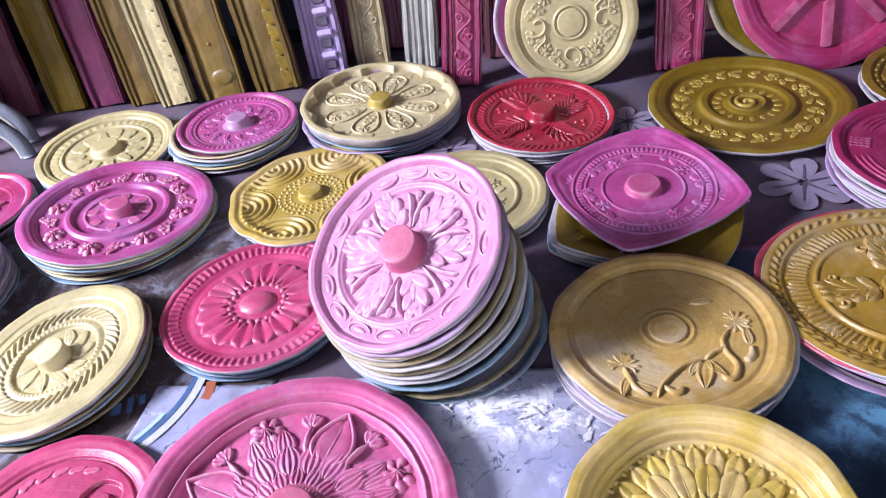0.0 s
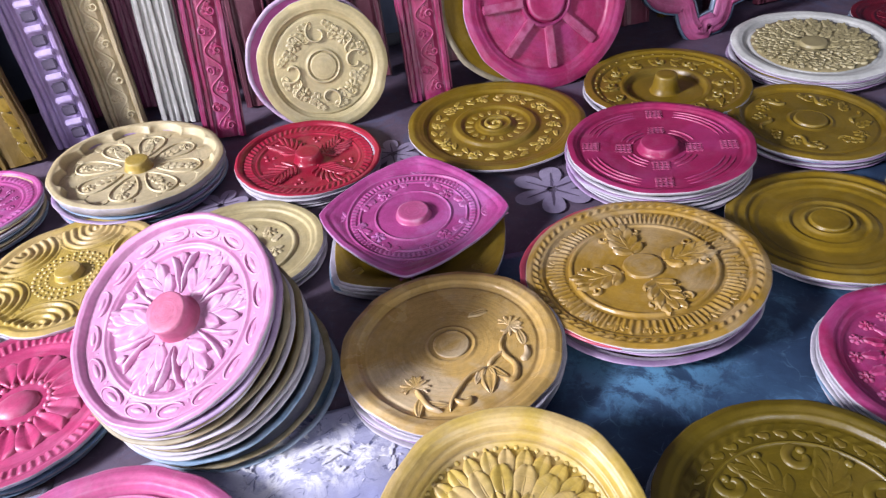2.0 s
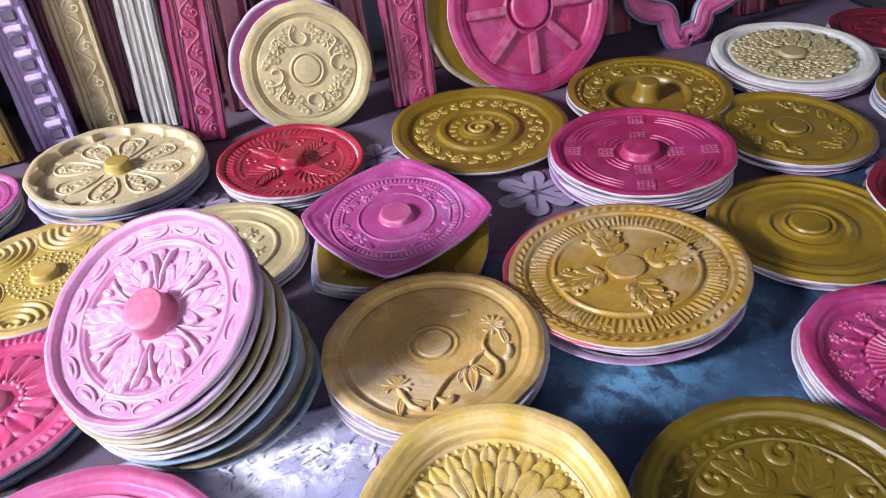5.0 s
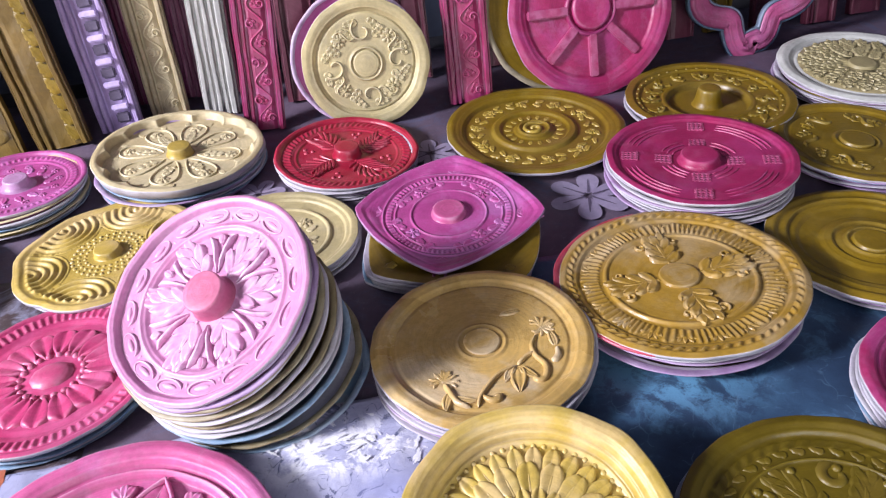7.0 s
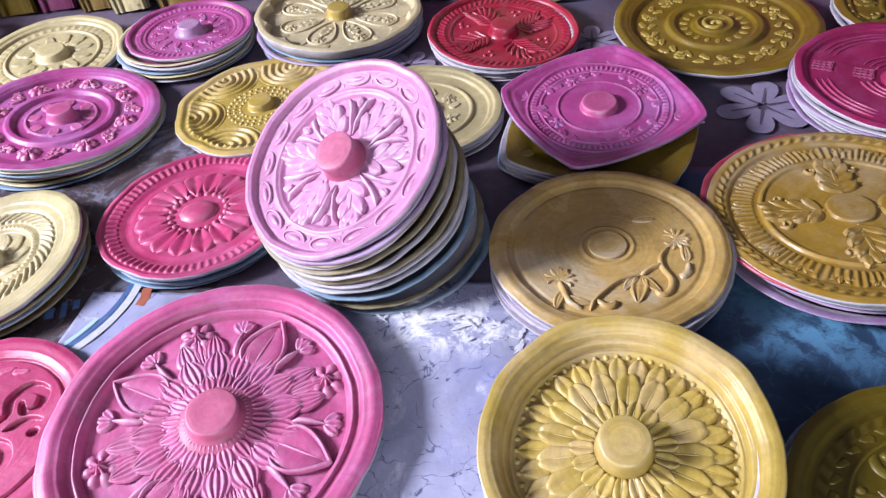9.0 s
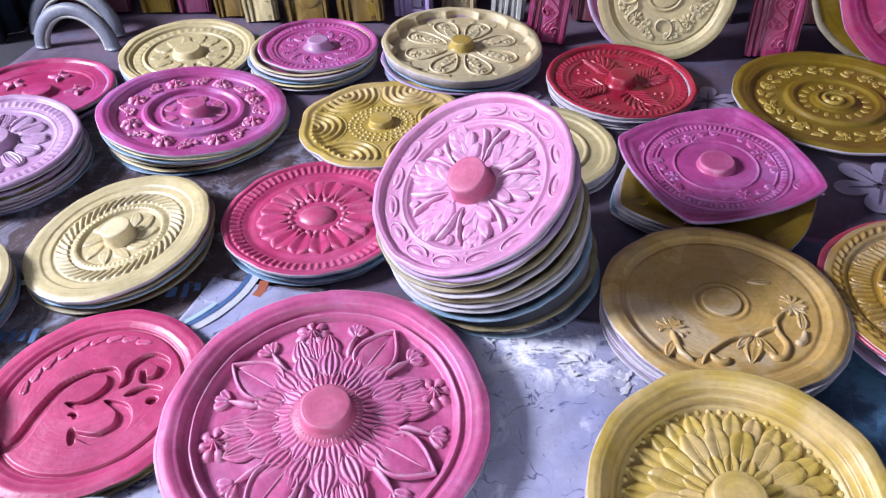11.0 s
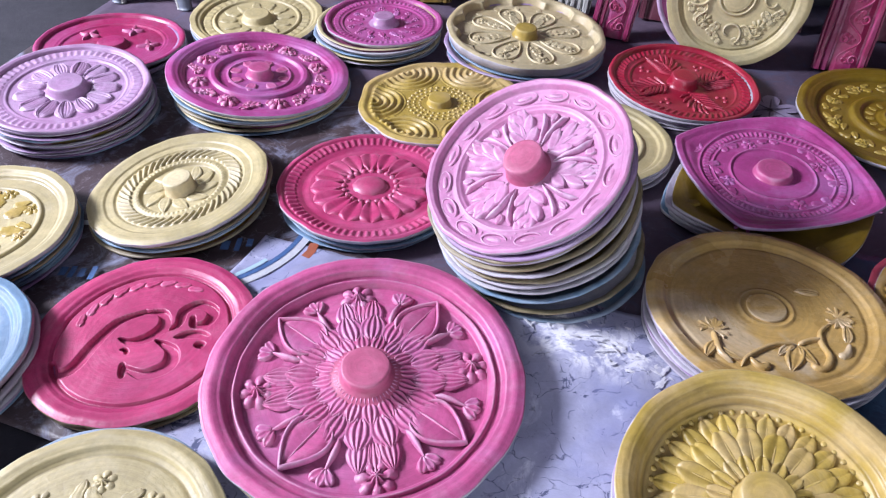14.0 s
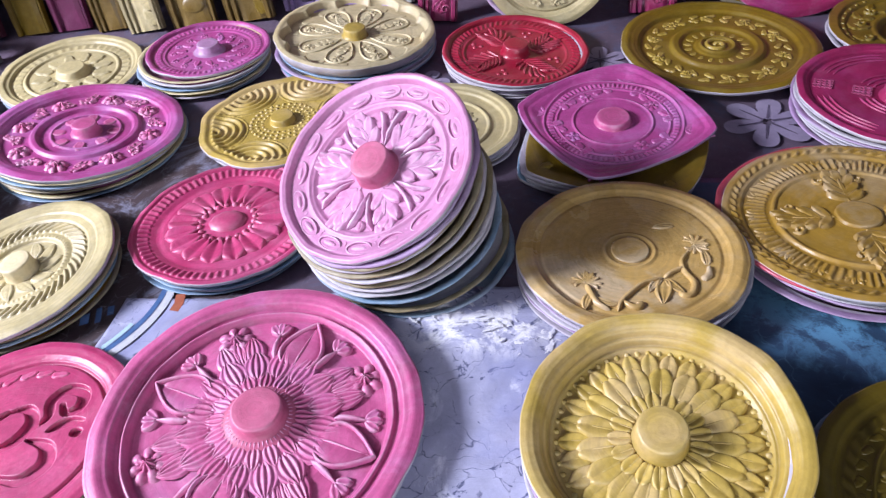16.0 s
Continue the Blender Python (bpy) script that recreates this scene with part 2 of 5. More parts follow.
PRINT_CYAN = cloth("pale_blue_print", (0.35, 0.55, 0.66), (0.5, 0.66, 0.75), (0.3, 0.4, 0.5), 0.4, 5.0)
PRINT_RUST = cloth("rust_print", (0.38, 0.10, 0.05), (0.45, 0.15, 0.08), (0.3, 0.2, 0.2), 0.4, 5.0)
FLECK_WHITE = cloth("off_white", (0.74, 0.74, 0.8), (0.86, 0.86, 0.9), (0.6, 0.6, 0.68), 0.5, 9.0)
WALL = cloth("dark_plaster_wall", (0.032, 0.042, 0.075), (0.06, 0.07, 0.11), (0.03, 0.03, 0.05), 0.85, 1.6, None, 0.2)
WALL_PALE = cloth("limewashed_wall", (0.15, 0.145, 0.16), (0.21, 0.2, 0.22), (0.2, 0.2, 0.24), 0.85, 1.6, None, 0.2)
RIM_GREY = painted("grey_rubber_gel", (0.24, 0.27, 0.34), (0.5, 0.53, 0.6), 0.5)


# ---- mesh helpers ----
def empty(name, m, label, category, group=""):
    ob = new(name)
    ob.empty_display_size = 0.05
    ob.matrix_world = m
    return tagged(ob, label, category, group)


def mesh_from(name, verts, faces, mats, slots=None, smooth=True):
    me = bpy.data.meshes.new(name)
    me.from_pydata([tuple(v) for v in verts], [], [tuple(f) for f in faces])
    for m in mats:
        me.materials.append(m)
    if slots is not None:
        me.polygons.foreach_set("material_index", np.asarray(slots, dtype=np.int32))
    me.polygons.foreach_set("use_smooth", np.full(len(me.polygons), smooth))
    me.update()
    return me


def child(name, me, parent, m=None, label=""):
    ob = new(name, me)
    ob.parent = parent
    if m is not None:
        ob.matrix_local = m
    return tagged(ob, label)


def part(name, bm, material, parent, label=""):
    me = bpy.data.meshes.new(name)
    bm.to_mesh(me)
    bm.free()
    me.materials.append(material)
    return child(name, me, parent, None, label)


def box_mesh(name, lo, hi, material, bevel=0.0):
    bm = bmesh.new()
    bmesh.ops.create_cube(bm, size=1)
    for v in bm.verts:
        v.co = Vector([lo[k] + (v.co[k] + 0.5) * (hi[k] - lo[k]) for k in range(3)])
    if bevel:
        bmesh.ops.bevel(bm, geom=bm.edges[:], offset=bevel, segments=2, affect="EDGES")
    me = bpy.data.meshes.new(name)
    bm.to_mesh(me)
    bm.free()
    me.materials.append(material)
    return me


def smooth01(a, b, x):
    t = np.clip((x - a) / (b - a), 0, 1)
    return t * t * (3 - 2 * t)


def curve_of(points):
    """A soft profile through (radius, height) pairs."""
    px, py = np.array([p[0] for p in points]), np.array([p[1] for p in points])

    def f(r):
        k = np.clip(np.searchsorted(px, r, side="right") - 1, 0, len(px) - 2)
        t = np.clip((r - px[k]) / (px[k + 1] - px[k]), 0, 1)
        t = t * t * (3 - 2 * t)
        return py[k] + (py[k + 1] - py[k]) * t
    return f


def hump(r, r0, w, h):
    return h * np.exp(-((r - r0) / w) ** 2)


def wobble(th, seed, k=1.0):
    rng = np.random.RandomState(seed)
    out = 0
    for n, a in ((2, 0.006), (3, 0.005), (5, 0.004), (9, 0.0035), (13, 0.003), (21, 0.002)):
        out = out + a * k * rng.uniform(0.4, 1) * np.cos(n * th + rng.uniform(0, 6.28))
    return out


def dish_mesh(name, R, prof, relief, mats, nr=84, na=252, seed=1, outline=None, thick=0.009, rough_edge=1.0):
    """A mould seen from above: profile turned round the axis, relief on it, torn outer edge, skirt and underside."""
    th = np.linspace(0, 2 * np.pi, na, endpoint=False)
    fr = np.append(np.linspace(0, 0.986, nr)[1:] ** 0.92 * 0.986 ** 0.08, 1.0)
    T, F = np.meshgrid(th, fr)
    rim = (1 + wobble(T, seed, rough_edge)) * (outline(T) if outline else 1.0)
    rr = F * (1 + (rim - 1) * F ** 3) if outline is None else F * rim
    X, Y = rr * np.cos(T), rr * np.sin(T)
    Zt = prof(F) + (relief(X, Y, F, T) if relief else 0)
    Zt = Zt + 0.004 * np.cos(2 * T + seed) * F ** 2
    n = nr * na
    top = np.stack([X * R, Y * R, Zt * R], -1).reshape(-1, 3)
    edge1 = np.stack([X[-1] * R * 1.002, Y[-1] * R * 1.002, Zt[-1] * R - 0.002], -1)
    edge2 = np.stack([X[-1] * R * 1.001, Y[-1] * R * 1.001, Zt[-1] * R - thick], -1)
    under = []
    deep = float(prof(np.linspace(0, 1, 200)).min())
    for q, h in ((0.97, float(prof(np.array([0.97]))[0])), (0.9, deep), (0.4, deep)):
        h = h * R - thick * 1.2
        under.append(np.stack([X[-1] * R * q, Y[-1] * R * q, np.full(na, h)], -1))
    verts = np.concatenate([[[0, 0, float(Zt[0].mean()) * R]], top, edge1, edge2, *under, [[0, 0, deep * R - thick * 1.2]]])
    j = np.arange(na)
    j2 = (j + 1) % na
    faces, slots = [(0, 1 + a, 1 + b) for a, b in zip(j, j2)], [0] * na
    i = np.arange(nr - 1)[:, None] * na + 1
    quads = np.stack([i + j, i + na + j, i + na + j2, i + j2], -1).reshape(-1, 4)
    faces += quads.tolist()
    slots += [0] * len(quads)
    rows = [1 + (nr - 1) * na] + [1 + n + k * na for k in range(5)]
    for a, b in zip(rows[:-1], rows[1:]):
        faces += np.stack([a + j, b + j, b + j2, a + j2], -1).tolist()
        slots += [1] * na
    last, tip = rows[-1], len(verts) - 1
    faces += [(last + a, tip, last + b) for a, b in zip(j, j2)]
    slots += [1] * na
    return mesh_from(name, verts, faces, mats, slots)


def knob_mesh(name, r, z0, z1, material, top=0.9, foot=1.25, dish=0.0):
    """Round boss with a flared foot, rounded shoulder and slightly worn flat top."""
    pts = [(r * foot, z0), (r * (1 + (foot - 1) * 0.35), z0 + (z1 - z0) * 0.15), (r, z0 + (z1 - z0) * 0.4), (r * (top + 0.05), z1 - 0.12 * (z1 - z0)),
           (r * top, z1 - 0.02 * (z1 - z0)), (r * (top - 0.06), z1), (r * 0.5, z1 - dish * 0.6), (r * 0.2, z1 - dish)]
    na = 48
    verts, faces = [], []
    for k, (a, z) in enumerate(pts):
        for q in range(na):
            t = 2 * math.pi * q / na
            w = 1 + 0.012 * math.cos(2 * t + k) + 0.008 * math.cos(5 * t)
            verts.append((a * w * math.cos(t), a * w * math.sin(t), z))
    for k in range(len(pts) - 1):
        for q in range(na):
            a, b = k * na + q, k * na + (q + 1) % na
            faces.append((a, b, b + na, a + na))
    verts.append((0, 0, pts[-1][1]))
    o = (len(pts) - 1) * na
    faces += [(o + q, o + (q + 1) % na, len(verts) - 1) for q in range(na)]
    return mesh_from(name, verts, faces, [material])


def leaf_mesh(name, L, W, H, material, tip=0.75, lobes=0, ribs=0, hollow=0.0, nu=14, nv=8, curl=0.0, point=0.8):
    """One carved petal or leaf lying along +x: pointed or round end, domed, with ribs and lobed sides."""
    verts, faces = [], []
    H = H * 0.72
    for a in range(nu + 1):
        u = a / nu
        w = math.sin(math.pi * min(1, u ** tip) * 0.985 + 0.03) ** point
        if lobes:
            w *= 0.78 + 0.32 * abs(math.sin(math.pi * lobes * u))
        for b in range(nv + 1):
            v = -1 + 2 * b / nv
            body = (1 - abs(v) ** 3.2) ** 0.8 * min(1, 6 * u + 0.15) * min(1, 7 * (1 - u) + 0.12)
            z = H * body * (1 - hollow * (1 - min(1, abs(v) * 1.4)) ** 1.0)
            if ribs:
                z *= 0.74 + 0.26 * math.cos(math.pi * ribs * v)
            x = L * u
            y = W * 0.5 * w * v + curl * L * u * u
            if lobes:
                x -= 0.06 * L * abs(v) * math.sin(math.pi * u)
            verts.append((x, y, z - 0.0015))
    for a in range(nu):
        for b in range(nv):
            p = a * (nv + 1) + b
            faces.append((p, p + nv + 1, p + nv + 2, p + 1))
    return mesh_from(name, verts, faces, [material])


def bead_mesh(name, r, material, squash=0.8, stretch=1.0):
    verts, faces, n, m = [], [], 10, 4
    for k in range(m):
        t = k / m * math.pi / 2
        for q in range(n):
            p = 2 * math.pi * q / n
            verts.append((r * stretch * math.cos(t) * math.cos(p), r * math.cos(t) * math.sin(p), r * squash * math.sin(t) - 0.001))
    verts.append((0, 0, r * squash - 0.001))
    for k in range(m - 1):
        for q in range(n):
            a, b = k * n + q, k * n + (q + 1) % n
            faces.append((a, b, b + n, a + n))
    faces += [((m - 1) * n + q, (m - 1) * n + (q + 1) % n, len(verts) - 1) for q in range(n)]
    return mesh_from(name, verts, faces, [material])


def blossom_mesh(name, r, H, n, material):
    """A small carved flower: n round petals about a raised eye."""
    H = H * 0.65
    na, nr, verts, faces = n * 8, 6, [], []
    for i in range(nr + 1):
        f = i / nr
        for q in range(na):
            t = 2 * math.pi * q / na
            lobe = abs(math.cos(n * t / 2))
            rad = r * f * (0.72 + 0.28 * lobe ** 0.7)
            z = H * (1 - f ** 4) * (0.45 + 0.55 * lobe ** 0.6) + (H * 0.5 if f < 0.25 else 0) - (H * 0.35 if 0.25 < f < 0.42 else 0)
            verts.append((rad * math.cos(t), rad * math.sin(t), z - 0.0015))
    for i in range(nr):
        for q in range(na):
            a, b = i * na + q, i * na + (q + 1) % na
            faces.append((a, a + na, b + na, b))
    return mesh_from(name, verts, faces, [material])


def stroke_mesh(name, pts, w0, w1, H, material, swell=0.0):
    """A carved scroll: half-round stem swept along a plane curve, tapering from w0 to w1."""
    pts = [Vector((p[0], p[1], 0)) for p in pts]
    verts, faces, nv = [], [], 6
    n = len(pts)
    for k, p in enumerate(pts):
        d = (pts[min(k + 1, n - 1)] - pts[max(k - 1, 0)]).normalized()
        s = Vector((-d.y, d.x, 0))
        u = k / (n - 1)
        w = (w0 + (w1 - w0) * u) * (1 + swell * math.sin(math.pi * u)) * min(1, 8 * u + 0.2) * min(1, 8 * (1 - u) + 0.3)
        for b in range(nv + 1):
            a = math.pi * b / nv
            q = p + s * (w * math.cos(a))
            verts.append((q.x, q.y, H * math.sin(a) * min(1, 6 * u + .3) * min(1, 6 * (1 - u) + .3) - 0.0015))
    for k in range(n - 1):
        for b in range(nv):
            a = k * (nv + 1) + b
            faces.append((a, a + 1, a + nv + 2, a + nv + 1))
    return mesh_from(name, verts, faces, [material])


def add_finger(verts, faces, p, ang, length, w, h, bend, nu=9, nv=6):
    """One carved lobe: a bent, hollowed tongue that widens and rises to a round tip."""
    o = len(verts)
    x, y = p
    for a in range(nu + 1):
        u = a / nu
        th = ang + bend * u
        if a:
            x, y = x + length / nu * math.cos(th), y + length / nu * math.sin(th)
        half = w * (0.34 + 0.66 * math.sin(math.pi * min(1, 0.12 + 0.80 * u))) * (1 if u < 0.8 else math.sqrt(max(0.02, 1 - ((u - 0.8) / 0.2) ** 2)))
        lift = h * (0.42 + 0.58 * u * u) * (1 if u < 0.85 else 0.75)
        for b in range(nv + 1):
            v = -1 + 2 * b / nv
            z = lift * (1 - v * v) ** 0.6 * (1 - 0.34 * math.exp(-(v / 0.3) ** 2))
            verts.append((x - math.sin(th) * half * v, y + math.cos(th) * half * v, z - 0.0015))
    for a in range(nu):
        for b in range(nv):
            q = o + a * (nv + 1) + b
            faces.append((q, q + nv + 1, q + nv + 2, q + 1))


def acanthus_mesh(name, L, W, H, n, material, sweep=0.0, fat=1.0, splay=78.0, curl=0.9):
    """A carved acanthus leaf along +x: a ribbed stem and n curling fingers on each side, highest at their tips."""
    verts, faces = [], []
    for k in range(n):
        u = 0.10 + 0.72 * k / n
        p = (L * u, sweep * L * u * u)
        slope = math.atan(2 * sweep * u)
        for s in (-1, 1):
            reach = W * 0.5 * (0.62 + 0.55 * math.sin(math.pi * (0.12 + 0.75 * u))) * (1 + 0.06 * math.sin(5 * k + s))
            add_finger(verts, faces, p, slope + s * radians(splay - 46 * u), reach, fat * 0.40 * L / n, H, -s * curl * (0.6 + 0.4 * u))
    add_finger(verts, faces, (L * 0.62, sweep * L * 0.38), math.atan(1.5 * sweep), L * 0.40, fat * 0.46 * L / n, H, sweep)
    add_finger(verts, faces, (0.0, 0.0), 0.0, L * 0.72, W * 0.07, H * 0.8, math.atan(1.4 * sweep))
    return mesh_from(name, verts, faces, [material])


def palmette_mesh(name, L, spread_deg, H, n, material, fat=1.0, curl=0.5, twist=0.0):
    """A carved fan: n long fingers from one foot, opening outwards, rounded and highest at their tips."""
    verts, faces = [], []
    for k in range(n):
        q = -1 + 2 * k / (n - 1)
        add_finger(verts, faces, (0.004 * abs(q), 0.006 * q), radians(spread_deg * 0.45 * q + twist), L * (1 - 0.30 * q * q), fat * L * 0.95 * math.sin(radians(spread_deg)) / n, H * (1 - 0.18 * abs(q)),
                   radians(spread_deg * curl * q), 12, 6)
    return mesh_from(name, verts, faces, [material])


def spiral(r0, r1, turns, start=0.0, n=30):
    return [((r0 + (r1 - r0) * k / n) * math.cos(start + turns * 2 * math.pi * k / n),
             (r0 + (r1 - r0) * k / n) * math.sin(start + turns * 2 * math.pi * k / n)) for k in range(n + 1)]


def s_curve(L, bend, n=16):
    return [(L * k / n, bend * math.sin(2 * math.pi * k / n)) for k in range(n + 1)]


def arc(r, a, b, n=14):
    return [(r * math.cos(radians(a + (b - a) * k / n)), r * math.sin(radians(a + (b - a) * k / n))) for k in range(n + 1)]


class Mould:
    """One round mould at a pose: a dish, and carved parts set round its axis."""

    def __init__(self, m, R, prof, mats, label, relief=None, nr=84, na=252, seed=1, outline=None, name="ceiling_rose_mould", group="stacked ceiling rose moulds", thick=0.009, rough_edge=1.4):
        self.R, self.prof = R, curve_of(prof)
        self.top = empty(name, m, label, "plaster mould", group)
        self.relief = relief
        self.mat = mats[0]
        child("dish", dish_mesh("dish", R, self.prof, relief, mats, nr, na, seed, outline, thick, rough_edge), self.top)

    def floor(self, r):
        return float(self.prof(np.array([abs(r)]))[0]) * self.R

    def knob(self, r, z1, mat=None, top=0.9, foot=1.25, dish=0.0, label=""):
        z0 = self.floor(r) - 0.003
        child("knob", knob_mesh("knob", r * self.R, z0, z1 * self.R, mat or self.mat, top, foot, dish), self.top, None, label)

    def round(self, name, me, r, n, start=0.0, turn=0.0, lift=0.0, angles=None, slope=0.0):
        """Copies of one carved part at radius r, pointing outwards (turn 0)."""
        for a in (angles if angles is not None else [start + 360.0 * k / n for k in range(n)]):
            m = pose(0, 0, 0, 0, 0, a) @ pose(r * self.R, 0, self.floor(r) + lift * self.R, 0, slope, turn)
            child(name, me, self.top, m)


def ticks(F, T, n, r0, r1, h, slant=0.0):
    """A band of small slanting flutes between two radii."""
    band = smooth01(r0, r0 + 0.012, F) * (1 - smooth01(r1 - 0.012, r1, F))
    return h * band * (0.5 + 0.5 * np.cos(n * T + slant * (F - r0) * 60)) ** 1.0


def lathe(name, pts, na, seed, R, mats, close=False):
    """Points (radius, height) turned round the axis with a torn outline."""
    th = np.linspace(0, 2 * np.pi, na, endpoint=False)
    w = 1 + wobble(th, seed, 1.2)
    rings = [np.stack([r * w * np.cos(th), r * w * np.sin(th), np.full(na, z) + 0.0012 * np.cos(3 * th + seed)], -1) for r, z in pts]
    j = np.arange(na)
    j2 = (j + 1) % na
    faces = []
    for k in range(len(pts) - 1):
        faces += np.stack([k * na + j, (k + 1) * na + j, (k + 1) * na + j2, k * na + j2], -1).tolist()
    verts = np.concatenate(rings)
    if close:
        faces.append(tuple(((len(pts) - 1) * na + j).tolist()))
    return mesh_from(name, verts, faces, mats)


def under_mould(m, R, depth, face, back, thick, seed, label, group, na=84):
    """A mould inside a stack: its sunken dish and its lip, of which the edge shows."""
    thing = empty("ceiling_rose_mould", m, label, "plaster mould", group)
    child("dish", lathe("dish", [(R * 0.965, -thick * 0.5), (R * 0.91, -depth), (R * 0.5, -depth), (R * 0.05, -depth)], na, seed, R, [face], True), thing)
    child("lip", lathe("lip", [(R * 0.93, -thick), (R * 0.95, -thick * 0.2), (R * 0.985, 0), (R, -thick * 0.25), (R * 1.001, -thick * 0.7), (R * 0.99, -thick), (R * 0.93, -thick)], na, seed, R, [back]), thing)
    return thing


def under_stack(m_top, R, n, drop, tilt, seed, group, depth=0.1, mats=None, grow=1.0):
    """The moulds under a top one: only lips and backs show."""
    rng = random.Random(seed)
    a, b = tilt
    c = m_top.translation
    words = {RAW: "pale raw fibre", RAW_BLUE: "blue-grey", RAW_VIOLET: "violet", RAW_OLIVE: "olive", CREAM: "cream"}
    for k in range(1, n):
        f = 1 - k / n
        z = c.z - drop * k
        back = rng.choice(BACKS) if mats is None else mats[(k - 1) % len(mats)]
        face = rng.choice((RAW, CREAM, OLIVE, GOLD, VIOLET, PINK)) if rng.random() < 0.6 else back
        r = R * grow * rng.uniform(0.965, 1.0)
        d = max(0.006, min(depth * R + 0.004, z - 0.013 - 0.0006 * (n - k)))
        m = pose(c.x + rng.uniform(-0.009, 0.009), c.y + rng.uniform(-0.009, 0.009), z, a * f + rng.uniform(-0.3, 0.3), b * f + rng.uniform(-0.3, 0.3)) @ pose(0, 0, 0, 0, 0, rng.uniform(0, 360))
        under_mould(m, r, d, face, back, min(0.0055, drop * 0.46), seed * 31 + k, words.get(back, "painted") + " edged plaster mould inside a stack", group)


# ---- room ----
def wall(name, lo, hi, mat, label):
    return tagged(new(name, box_mesh(name, lo, hi, mat)), label, "wall", "", "structure")


def sheet(name, x0, x1, y0, y1, z, mat, label, category, bumpy=0.004, nx=90, ny=90, seed=3, skew=0.0, kind=""):
    """A thin sheet spread on the floor, with creases, and a thickness."""
    rng = np.random.RandomState(seed)
    u, v = np.meshgrid(np.linspace(0, 1, nx), np.linspace(0, 1, ny))
    X = x0 + (x1 - x0) * u + 0.012 * np.sin(9 * v + seed) * (1 - 2 * u) ** 2 + skew * v
    Y = y0 + (y1 - y0) * v + 0.012 * np.sin(8 * u + 2 * seed) * (1 - 2 * v) ** 2
    Z = np.zeros_like(X)
    for _ in range(14):
        a, f, p = rng.uniform(0, 3.14), rng.uniform(10, 40), rng.uniform(0, 6.28)
        q = (X * math.cos(a) + Y * math.sin(a)) * f + p + 1.5 * np.sin(3 * X + p) + np.sin(4 * Y)
        Z += rng.uniform(0.2, 1) * np.clip(np.sin(q), 0, 1) ** 6
    Z = z + bumpy * Z / 5
    n = nx * ny
    top = np.stack([X, Y, Z], -1).reshape(-1, 3)
    low = top - np.array([0, 0, 0.0015])
    i = (np.arange(ny - 1)[:, None] * nx + np.arange(nx - 1)).reshape(-1)
    q = np.stack([i, i + 1, i + nx + 1, i + nx], -1)
    edge = np.concatenate([np.arange(nx), np.arange(1, ny) * nx + nx - 1, (ny - 1) * nx + np.arange(nx - 2, -1, -1), np.arange(ny - 2, 0, -1) * nx])
    e2 = np.roll(edge, -1)
    faces = np.concatenate([q, q[:, ::-1] + n, np.stack([edge, edge + n, e2 + n, e2], -1)])
    ob = new(name, mesh_from(name, np.concatenate([top, low]), faces.tolist(), [mat]))
    return tagged(ob, label, category, "", kind)


tagged(new("floor", box_mesh("floor", (-6.2, -2.4, -0.12), (3.6, 3.5, -0.012), GROUND)), "dark beaten earth floor under plastic sheets", "floor", "", "structure")
wall("wall_north", (-6.0, 3.3, -0.012), (3.6, 3.5, 5.0), WALL, "dark grimy plaster wall behind leaning moulds")
wall("wall_east", (3.4, -2.2, -0.012), (3.6, 3.3, 5.0), WALL, "dark plaster side wall")
# far left wall with the high window opening, and the partition near the moulds
for lo, hi in (((-6.2, -2.4, -0.012), (-6.0, -0.5, 5.0)), ((-6.2, 1.2, -0.012), (-6.0, 3.5, 5.0)),
               ((-6.2, -0.5, -0.012), (-6.0, 1.2, 2.65)), ((-6.2, -0.5, 4.35), (-6.0, 1.2, 5.0))):
    wall("wall_west", lo, hi, WALL_PALE, "limewashed wall with a high window opening")
wall("wall_partition", (-6.0, 2.62, -0.012), (-2.52, 2.8, 5.0), NAVY, "partition hung with navy tarpaulin beside the moulds")
# unseen wall behind, with a doorway opening added for the fill
for lo, hi in (((-6.0, -2.4, -0.012), (0.0, -2.2, 5.0)), ((1.8, -2.4, -0.012), (3.6, -2.2, 5.0)), ((0.0, -2.4, 2.3), (1.8, -2.2, 5.0))):
    wall("wall_south", lo, hi, WALL_PALE, "unseen limewashed wall behind with an added doorway opening")
tagged(new("ceiling", box_mesh("ceiling", (-6.2, -2.4, 5.0), (3.6, 3.5, 5.1), WALL_PALE)), "plain limewashed ceiling", "ceiling", "", "structure")

# sheets on the floor
mauve = sheet("floral_cloth", -2.3, 2.9, 1.0, 3.1, 0.0, CLOTH_MAUVE, "mauve printed cloth with pale flowers spread on the floor", "cloth", 0.006, 120, 70, 5)
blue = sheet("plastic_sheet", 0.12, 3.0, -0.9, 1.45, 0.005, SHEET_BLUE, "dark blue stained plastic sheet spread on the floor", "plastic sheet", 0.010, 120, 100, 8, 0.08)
pale = sheet("plastic_sheet", -1.0, 0.36, -0.6, 1.035, 0.010, SHEET_PALE, "pale lavender plastic sheet with cracks and white patches", "plastic sheet", 0.010, 150, 150, 11, 0.06)
banner = sheet("banner", -2.3, -0.62, 0.35, 1.75, 0.004, BANNER, "brown printed vinyl banner with faded lettering", "banner", 0.006, 90, 80, 14)


def flat_shape(name, outline, z, mat, parent, label=""):
    verts = [(x, y, z) for x, y in outline]
    return child(name, mesh_from(name, verts, [tuple(range(len(verts)))], [mat], None, False), parent, None, label)


